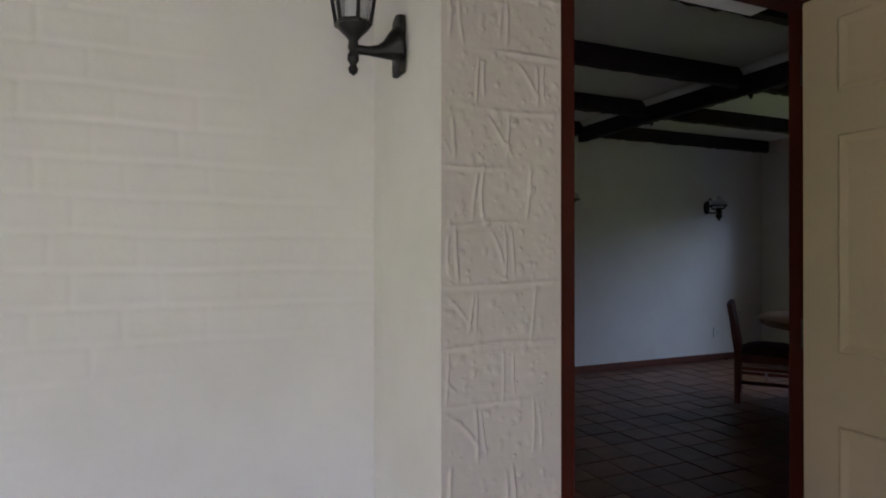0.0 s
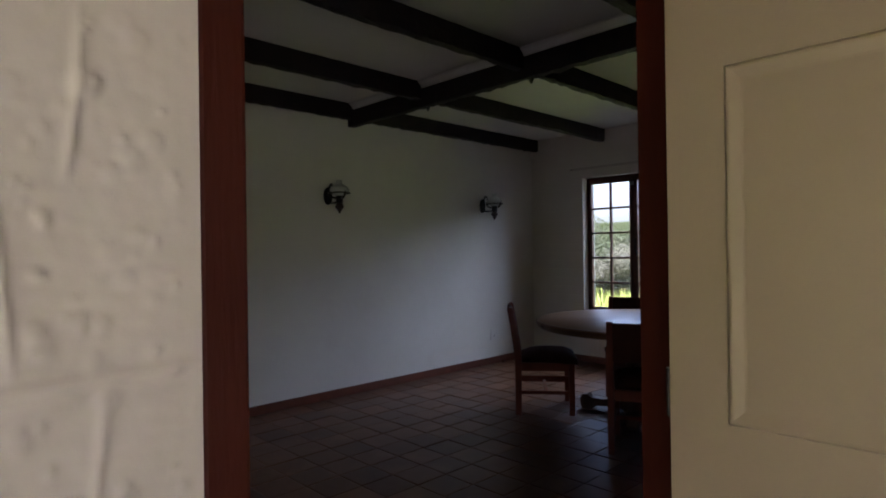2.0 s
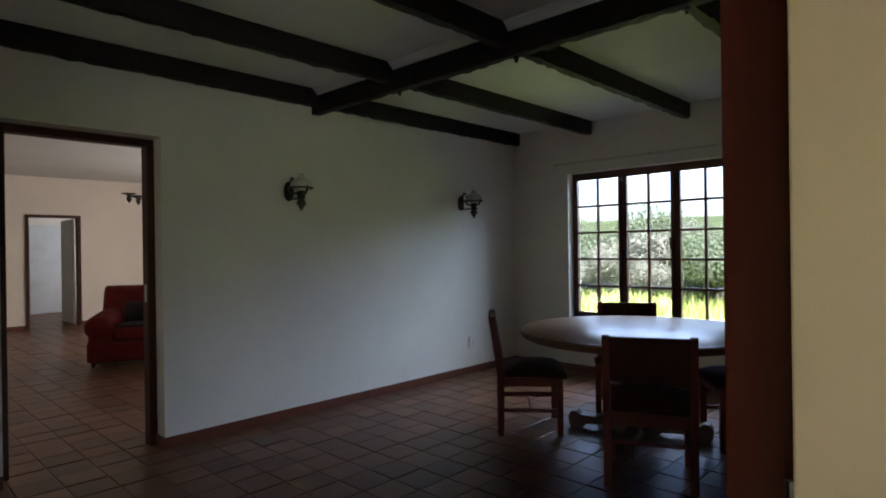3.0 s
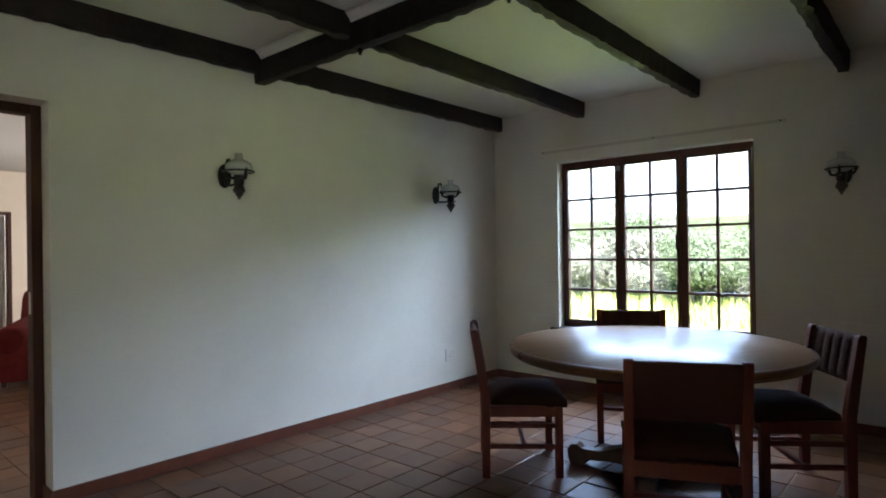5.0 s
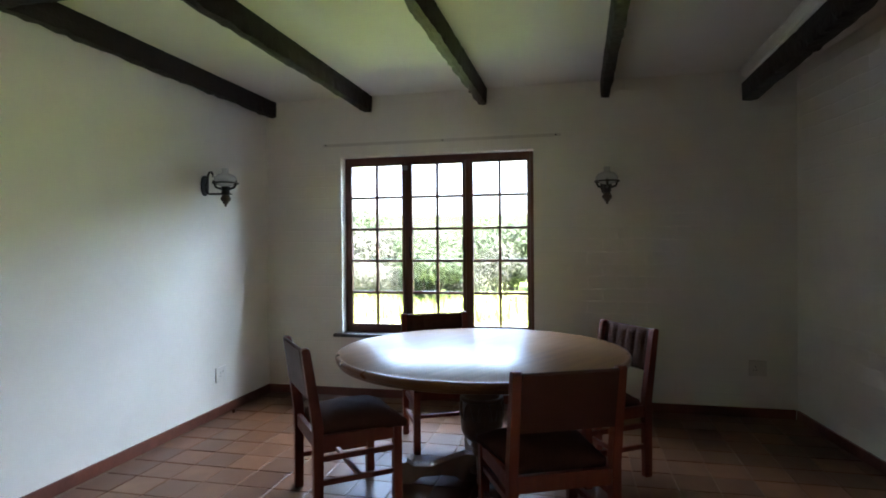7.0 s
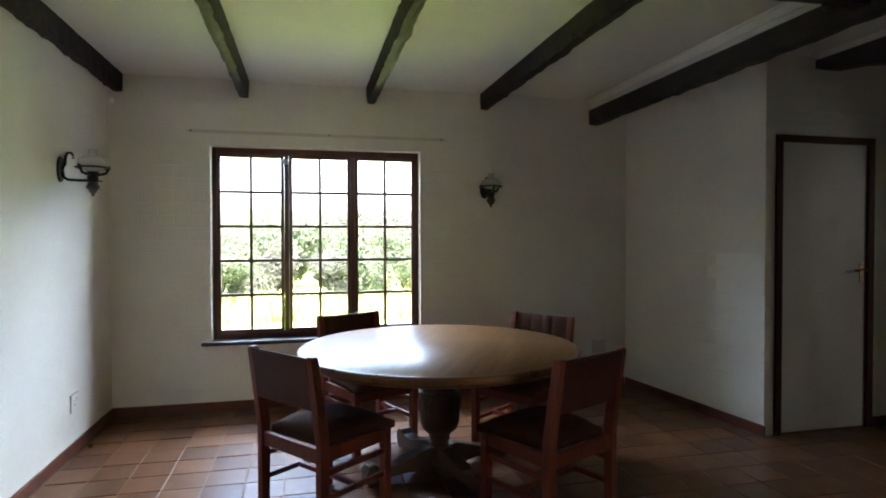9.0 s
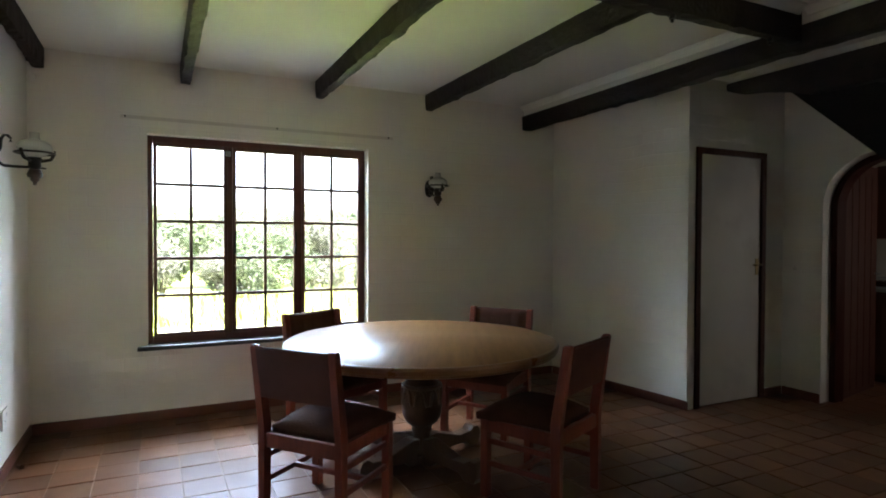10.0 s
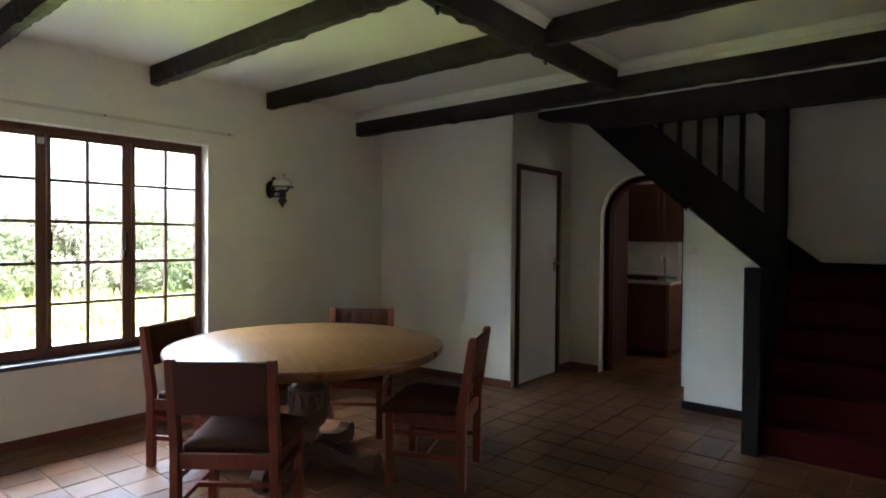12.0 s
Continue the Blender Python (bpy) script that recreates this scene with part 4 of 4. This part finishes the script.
step([(XS + .02, -0.34), (NX - .05, yl - .02), (NX + .02, yl - .05), (NX - .25, AY + .03), (XS + .02, AY + .03)], R * 6, "winder")
for k in range(8):
    x0 = NX + .03 + 0.212 * k
    step([(x0, AY + .03), (x0 + .225, AY + .03), (x0 + .225, 0.06), (x0, 0.06)], R * (7 + k))
sl = 0.898
part("stringer", prism([(NX - .02, 1.10), (4.95, 2.615), (4.62, 2.655), (4.5, 2.655), (NX - .02, 1.50)], "y", 0.065, 0.125, 0.006), STAIR_BLACK, stair, "black timber stringer")
part("soffit", prism([(NX + .07, 1.09), (5.0, 2.63), (4.9, 2.72), (NX + .07, 1.2)], "y", AY + .03, 0.066), STAIR_BLACK, stair, "black boarded underside")
part("wall_stringer", prism([(2.98, 1.08), (2.98, 1.2), (3.26, 1.42), (4.8, 2.8), (4.8, 2.4), (3.2, 1.1)], "y", AY + .001, AY + .028), STAIR_BLACK, stair)
part("wall_skirting", boxes((XS + .003, AY + .001, 1.06, 2.98, AY + .026, 1.2)), STAIR_BLACK, stair)
part("newel", boxes((NX - .085, NY - .065, 0, NX + .06, NY + .06, 2.45), bevel=0.008), STAIR_BLACK, stair, "tall square black newel post")
part("lower_newel", boxes((NX - .08, YB + .0, 0, NX + .02, YB + .1, 1.2), bevel=0.008), STAIR_BLACK, stair, "short square black newel post")
part("lower_rail", boxes((NX - .035, NY + .06, 1.11, NX + .035, YB, 1.17), bevel=0.006), STAIR_BLACK, stair)
for k in range(5):
    y0 = NY + .062 + k * (YB - NY - .062) / 5
    part("side_board", boxes((NX - .012, y0 + .001, 0, NX + .012, y0 + (YB - NY - .062) / 5 - .001, 1.11), bevel=0.003), STAIR_BLACK, stair)
for x in (3.435, 3.595, 3.755, 3.915, 4.075, 4.235):
    part("baluster", boxes((x - .019, 0.078, 1.42 + (x - NX) * sl, x + .019, 0.114, 2.38), bevel=0.003), STAIR_BLACK, stair)
part("brace", prism([(NX + .055, 2.37), (NX + .055, 2.26), (NX + .17, 2.37)], "y", NY - .02, NY + .025, 0.003), STAIR_BLACK, stair)
part("handrail_post", boxes((NX - .05, NY - .05, 2.45, NX + .05, NY + .05, 2.66)), STAIR_BLACK, stair)
for ob in stair.children:
    if not ob.name.startswith(("step", "winder")):
        ob.data.transform(Matrix.Diagonal((1, 1, 1.022, 1)))

# ---- kitchen beyond the arch ----
unit = thing("kitchen_base_unit", "red-brown wooden kitchen base unit with a door", "cabinet")
part("body", boxes((4.63, -2.44, 0.08, 5.4, -1.87, 0.87), bevel=0.004), KITWOOD, unit)
part("plinth", boxes((4.66, -2.44, 0.0, 5.4, -1.92, 0.08)), DARKFRAME, unit)
for x0, x1 in ((4.65, 5.01), (5.03, 5.38)):
    d = part("door", boxes((x0, -1.87, 0.1, x1, -1.85, 0.85), bevel=0.004), KITWOOD, unit)
    part("door_panel", boxes((x0 + .06, -1.851, 0.17, x1 - .06, -1.842, 0.78), bevel=0.004), KITWOOD, d)
solid("worktop", boxes((4.6, -2.44, 0.872, 5.45, -1.83, 0.905), bevel=0.004), WORKTOP, "pale speckled kitchen worktop", "worktop")
sink = thing("kitchen_sink", "steel kitchen sink set in the worktop", "sink")
part("bowl", boxes((4.68, -2.36, 0.906, 5.2, -1.92, 0.922), (4.70, -2.34, 0.922, 5.18, -2.32, 0.95), bevel=0.003), STEEL, sink)
tap = tube([(4.85, -2.38, 0.906), (4.85, -2.38, 1.10), (4.85, -2.36, 1.17), (4.85, -2.30, 1.2), (4.85, -2.22, 1.19), (4.85, -2.19, 1.15)], 0.012, 10)
box(tap, 4.79, -2.40, 0.93, 4.91, -2.36, 0.96, 0.004)
solid("kitchen_tap", tap, STEEL, "curved chrome kitchen tap behind the sink", "tap", smooth=True)
dish = thing("dish_rack", "dark dish rack standing on the sink", "rack")
part("tray", boxes((4.76, -2.1, 0.924, 5.25, -1.86, 0.972), bevel=0.004), DARKFRAME, dish)
for k in range(12):
    part("rail", tube([(4.775 + k * .042, -2.08, 0.972), (4.775 + k * .042, -2.08, 1.005), (4.775 + k * .042, -1.89, 1.005), (4.775 + k * .042, -1.89, 0.972)], 0.004, 6), STEEL, dish)
for k, (x0, x1) in enumerate(((4.3, 4.78), (4.78, 5.3))):
    wu = thing("kitchen_wall_unit", "red-brown wooden kitchen wall cupboard", "cabinet", "kitchen wall cupboards")
    part("body", boxes((x0, -2.44, 1.38, x1 - .004, -2.12, 2.1), bevel=0.003), KITWOOD, wu)
    d = part("door", boxes((x0 + .01, -2.12, 1.39, x1 - .014, -2.10, 2.09), bevel=0.004), KITWOOD, wu)
    part("door_panel", boxes((x0 + .07, -2.101, 1.46, x1 - .074, -2.092, 2.02), bevel=0.004), KITWOOD, d)
    part("knob", lathe([(0, 0), (0.006, 0), (0.006, 0.012), (0.013, 0.018), (0.011, 0.026), (0, 0.028)], 12), STEEL, d, "small steel knob", True).matrix_basis = pose(x0 + .04 if k else x1 - .05, -2.10, 1.44, 90, 0, 0)
tiles = thing("splashback", "cream glazed tile splashback behind the sink", "tiles")
me = None
for i in range(8):
    for j in range(3):
        if me is None:
            t = part("tile", boxes((-.072, -2.449, 0, .072, -2.441, .15), bevel=0.002), WHITETILE, tiles)
            me = t.data
        else:
            t = new("tile", me)
            t.parent = tiles
        t.location = (4.35 + i * .149, 0, 0.91 + j * .155)

# arched timber door folded back into the kitchen
leafp = [(0.0, 0.0), (0.0, AS + .32)] + [(0.78 * k / 10, AS + .32 + .08 * math.sin(math.pi * k / 10 / 2)) for k in range(1, 11)] + [(0.78, 0.0)]
ad = thing("door_5", "dark brown boarded door standing open inside the arch", "door", at=(AX1 - .005, AY - .24, 0), turn=-80)
ad["kind"] = "structure"
part("leaf", prism(leafp, "y", -0.02, 0.02, 0.003), DARKFRAME, ad)
for k in range(5):
    part("board", boxes((0.03 + k * .148, -.03, 0.05, 0.165 + k * .148, -.021, AS + .3), bevel=0.004), DARKFRAME, ad)
kb = tube([(0.72, -.03, 1.06), (0.72, -.075, 1.06)], 0.008, 10)
tube([(0.72, -.075, 1.06), (0.62, -.078, 1.062)], 0.008, 10, kb)
part("handle", kb, STEEL, ad, "steel lever handle", True)
mid, r = (AX0 + AX1) / 2, (AX1 - AX0) / 2
arch_in = [(AX1 - .001, 0), (AX1 - .001, AS)] + [(mid + (r - .001) * math.cos(math.pi * k / 20), AS + (r - .001) * math.sin(math.pi * k / 20)) for k in range(1, 20)] + [(AX0 + .001, AS), (AX0 + .001, 0)]
inner = [(AX0 + .05, 0), (AX0 + .05, AS)] + [(mid - (r - .05) * math.cos(math.pi * k / 20), AS + (r - .05) * math.sin(math.pi * k / 20)) for k in range(1, 20)] + [(AX1 - .05, AS), (AX1 - .05, 0)]
setting("door_frame_6", prism(arch_in + inner, "y", AY - .24, AY - .12), FRAME, "arched red-brown door frame", "door frame")

# ---- lounge things ----
sofa = thing("sofa", "dark red fabric sofa with rolled arms and a black seat recess", "sofa", at=(3.27, 8.65, 0), turn=-29)
part("base", boxes((0.0, 0.04, 0.06, 1.7, 0.92, 0.30), bevel=0.03), SOFA, sofa, "", True)
for x in (0.0, 1.42):
    arm = boxes((x + .02, 0.02, 0.05, x + .26, 0.90, 0.46), bevel=0.04)
    tube([(x + .13, 0.0, 0.47), (x + .13, 0.03, 0.47), (x + .13, 0.9, 0.52)], [0.11, 0.145, 0.15], 18, arm)
    part("arm", arm, SOFA, sofa, "rolled red fabric arm", True)
part("back", prism([(0.62, 0.28), (0.95, 0.28), (1.0, 0.8), (0.96, 0.9), (0.86, 0.93), (0.76, 0.88), (0.68, 0.6)], "x", 0.02, 1.68, 0.05), SOFA, sofa, "", True)
part("seat_cushion", boxes((0.27, 0.06, 0.30, 0.85, 0.66, 0.46), bevel=0.05), SOFA, sofa, "", True)
part("seat_cushion", boxes((0.86, 0.06, 0.30, 1.42, 0.66, 0.46), bevel=0.05), SOFA, sofa, "", True)
# black slabs over seat and back, in the recess between the arms
part("throw", boxes((0.30, 0.10, 0.455, 1.40, 0.64, 0.48), (0.30, 0.585, 0.47, 1.40, 0.66, 0.72), bevel=0.02), SOFADARK, sofa, "black slabs over seat and back", True)
for x in (0.06, 1.6):
    for y in (0.1, 0.84):
        part("foot", tube([(x, y, 0), (x, y, 0.07)], [0.02, 0.03], 12), DARKFRAME, sofa)

ch = thing("chandelier", "black iron chandelier with turned holders on a chain", "lamp", at=(3.86, 8.1, 1.99))
part("rod", tube([(0, 0, 0), (0, 0, 0.79)], 0.008, 8), IRON, ch)
part("hub", lathe([(0, -.06), (0.03, -.05), (0.04, 0), (0.03, 0.05), (0, 0.06)], 14), IRON, ch, "", True)
for k in range(5):
    a = 2 * math.pi * k / 5 + math.pi
    c, s = math.cos(a), math.sin(a)
    part("arm", tube([(0, 0, 0), (.1 * c, .1 * s, -.03), (.2 * c, .2 * s, -.02), (.27 * c, .27 * s, 0.01)], 0.008, 8), IRON, ch)
    part("holder", lathe([(0, -.09), (0.012, -.08), (0.03, -.05), (0.02, -.01), (0.03, 0.0), (0.075, 0.012), (0.078, 0.02), (0, 0.02)], 14, (.27 * c, .27 * s, 0.01)), BRONZE, ch, "", True)
part("stay", tube([(-.01, 0, 0.02), (0.03, 0, 0.4)], 0.005, 6), IRON, ch)


# ---- garden ----
GZ = -0.22
setting("ground", boxes((-400, -400, GZ - .5, 600, 400, GZ)), GRASS, "sunlit mown grass reaching far off", "ground")


# ground patch out of view, added to set the light bounced into the porch
setting("pavement", boxes((-14, -16, GZ - .1, 6.0, -2.8, GZ + .01)), BOUNCE_GROUND, "unseen brown ground before the porch, added to limit bounced light", "gravel")


def tufts(name, x0, x1, y0, y1, n, seed, hmax):
    rng = np.random.RandomState(seed)
    verts, faces = [], []
    for k in range(n):
        x, y, a = rng.uniform(x0, x1), rng.uniform(y0, y1), rng.uniform(0, 6.28)
        hgt, w = rng.uniform(.3, 1) * hmax, rng.uniform(.01, .03)
        dx, dy = math.cos(a), math.sin(a)
        b = len(verts)
        verts += [(x - dx * w, y - dy * w, GZ - .01), (x + dx * w, y + dy * w, GZ - .01), (x + dy * hgt * .4, y - dx * hgt * .4, GZ + hgt)]
        faces.append((b, b + 1, b + 2))
    me = bpy.data.meshes.new(name)
    me.from_pydata(verts, [], faces)
    me.materials.append(GRASS)
    return tagged(new(name, me), "tall uneven grass blades in the garden", "grass", kind="stuff")


tufts("grass", 9.0, 15.5, -9, 16, 26000, 3, 0.16)
tufts("grass_long", 13.2, 16.0, -10, 18, 16000, 4, 0.55)


def bush_mesh(seed, radius, height, n, size):
    rng = np.random.RandomState(seed)
    verts, faces = [], []
    lobes = [(rng.uniform(-.55, .55) * radius, rng.uniform(-.55, .55) * radius, rng.uniform(.25, .85) * height, rng.uniform(.3, .55) * radius) for _ in range(14)]
    for k in range(n):
        lx, ly, lz, lr = lobes[rng.randint(len(lobes))]
        d = rng.normal(size=3)
        d /= np.linalg.norm(d)
        rr = lr * rng.uniform(.55, 1.12)
        c = np.array((lx, ly, lz)) + d * rr * np.array((1, 1, .8))
        c[2] = max(c[2], .05)
        u = rng.normal(size=3)
        u /= np.linalg.norm(u)
        v = np.cross(u, d)
        v /= np.linalg.norm(v) + 1e-6
        s = size * rng.uniform(.5, 1.3)
        b = len(verts)
        verts += [tuple(c - u * s), tuple(c + v * s * .45), tuple(c + u * s), tuple(c - v * s * .45)]
        faces.append((b, b + 1, b + 2, b + 3))
    me = bpy.data.meshes.new("crown")
    me.from_pydata(verts, [], faces)
    return me


crowns = []
for k in range(6):
    me = bush_mesh(100 + k, 1.3, 1.9, 15000, 0.05)
    me.materials.append(LEAF if k % 2 else LEAFDRY)
    crowns.append(me)


def stems(seed):
    rng = random.Random(seed)
    b = bmesh.new()
    for k in range(9):
        a, l = rng.uniform(0, 6.28), rng.uniform(.4, 1.0)
        tube([(0.1 * math.cos(a), 0.1 * math.sin(a), 0), (.35 * l * math.cos(a + .3), .35 * l * math.sin(a + .3), .7), (.85 * l * math.cos(a), .85 * l * math.sin(a), 1.5)], [0.03, 0.02, 0.008], 6, b)
    return b


stem_mesh = mesh("trunk", stems(3), BARK)
rng = random.Random(11)
for row, (x, n, lo, hi) in enumerate(((15.6, 19, 0.65, 1.0), (17.6, 16, 0.95, 1.35), (21.0, 14, 1.1, 1.7))):
    for k in range(n):
        y = -11 + 28 * (k + rng.uniform(.1, .9)) / n
        sc = rng.uniform(lo, hi)
        bush = thing("bush", "sprawling sunlit green bush in the garden", "bush", "garden bushes")
        bush.matrix_basis = pose(x + rng.uniform(-.8, .8), y, GZ, 0, 0, rng.uniform(0, 360)) @ Matrix.Scale(sc, 4)
        for nm, me in (("crown", crowns[rng.randrange(6)]), ("trunk", stem_mesh)):
            o = new(nm, me)
            o.parent = bush
setting("backdrop", boxes((60, -160, GZ - .2, 62, 160, 4.2), bevel=0.2), LEAF, "far line of woods", "woods")

# ---- floor tiles ----
PX, PY, G = 0.2235, 0.22, 0.007


def tile_bm():
    a, c, t = PX / 2 - G / 2, PY / 2 - G / 2, 0.012
    b = bmesh.new()
    lo = [b.verts.new((sx * a, sy * c, -t)) for sx, sy in ((-1, -1), (1, -1), (1, 1), (-1, 1))]
    md = [b.verts.new((sx * a, sy * c, -.0014)) for sx, sy in ((-1, -1), (1, -1), (1, 1), (-1, 1))]
    hi = [b.verts.new((sx * (a - .0045), sy * (c - .0045), 0)) for sx, sy in ((-1, -1), (1, -1), (1, 1), (-1, 1))]
    for p, q in ((lo, md), (md, hi)):
        for k in range(4):
            b.faces.new((p[k], p[(k + 1) % 4], q[(k + 1) % 4], q[k]))
    b.faces.new(hi)
    return b


tile_me = mesh("tile", tile_bm(), TILE)
floor = bpy.data.objects["floor_bed"]
rng = random.Random(8)
rest_v, rest_f = [], []
shape = [tuple(v.co) for v in tile_me.vertices]
tfaces = [tuple(p.vertices) for p in tile_me.polygons]
count = 0


def lay(x, y, single):
    global count
    dz, tx, ty = rng.gauss(0, 0.0009), rng.gauss(0, 0.003), rng.gauss(0, 0.003)
    if single and count < 330:
        count += 1
        o = new("tile", tile_me)
        o.matrix_basis = Matrix.Translation((x + rng.gauss(0, .0012), y + rng.gauss(0, .0012), dz)) @ Euler((tx, ty, rng.gauss(0, .004))).to_matrix().to_4x4()
        o.parent = floor
    else:
        b = len(rest_v)
        rest_v.extend((x + p[0], y + p[1], p[2] + dz + p[0] * tx + p[1] * ty) for p in shape)
        rest_f.extend(tuple(b + i for i in f) for f in tfaces)


def inside(x, y):
    if not (x < XE - .03):
        return False
    if y > 5.42:
        return 0.4 < x < 7.5 and y < 16.5
    if y > YN - .02:
        return LX0 < x < LX1
    if y > 1.38:
        return x > 0.62
    if x > CX - .02:
        return y > CY
    if y > AY:
        return x > XS + .04
    if y > AY - .27:
        return AX0 - .06 < x < AX1 + .06
    return y > -2.4 and 2.7 < x < XE


nx0, ny0 = 5.977, 4.65
for i in range(-25, 8):
    for j in range(-33, 56):
        x, y = nx0 + (i + .5) * PX, ny0 + (j + .5) * PY
        if inside(x, y):
            lay(x, y, 3.1 < x and 1.4 < y < YN)
me = bpy.data.meshes.new("tiles")
me.from_pydata(rest_v, [], rest_f)
restm = TILE.copy()
restm.name = "terracotta_tile_field"
nt = restm.node_tree
geo = nt.nodes.new("ShaderNodeNewGeometry")
for nd in list(nt.nodes):
    if nd.bl_idname == "ShaderNodeObjectInfo":
        for lk in list(nd.outputs["Random"].links):
            nt.links.new(geo.outputs["Random Per Island"], lk.to_socket)
me.materials.append(restm)
tagged(new("floor_tiles", me), "terracotta floor tiles further off", kind="stuff").parent = floor
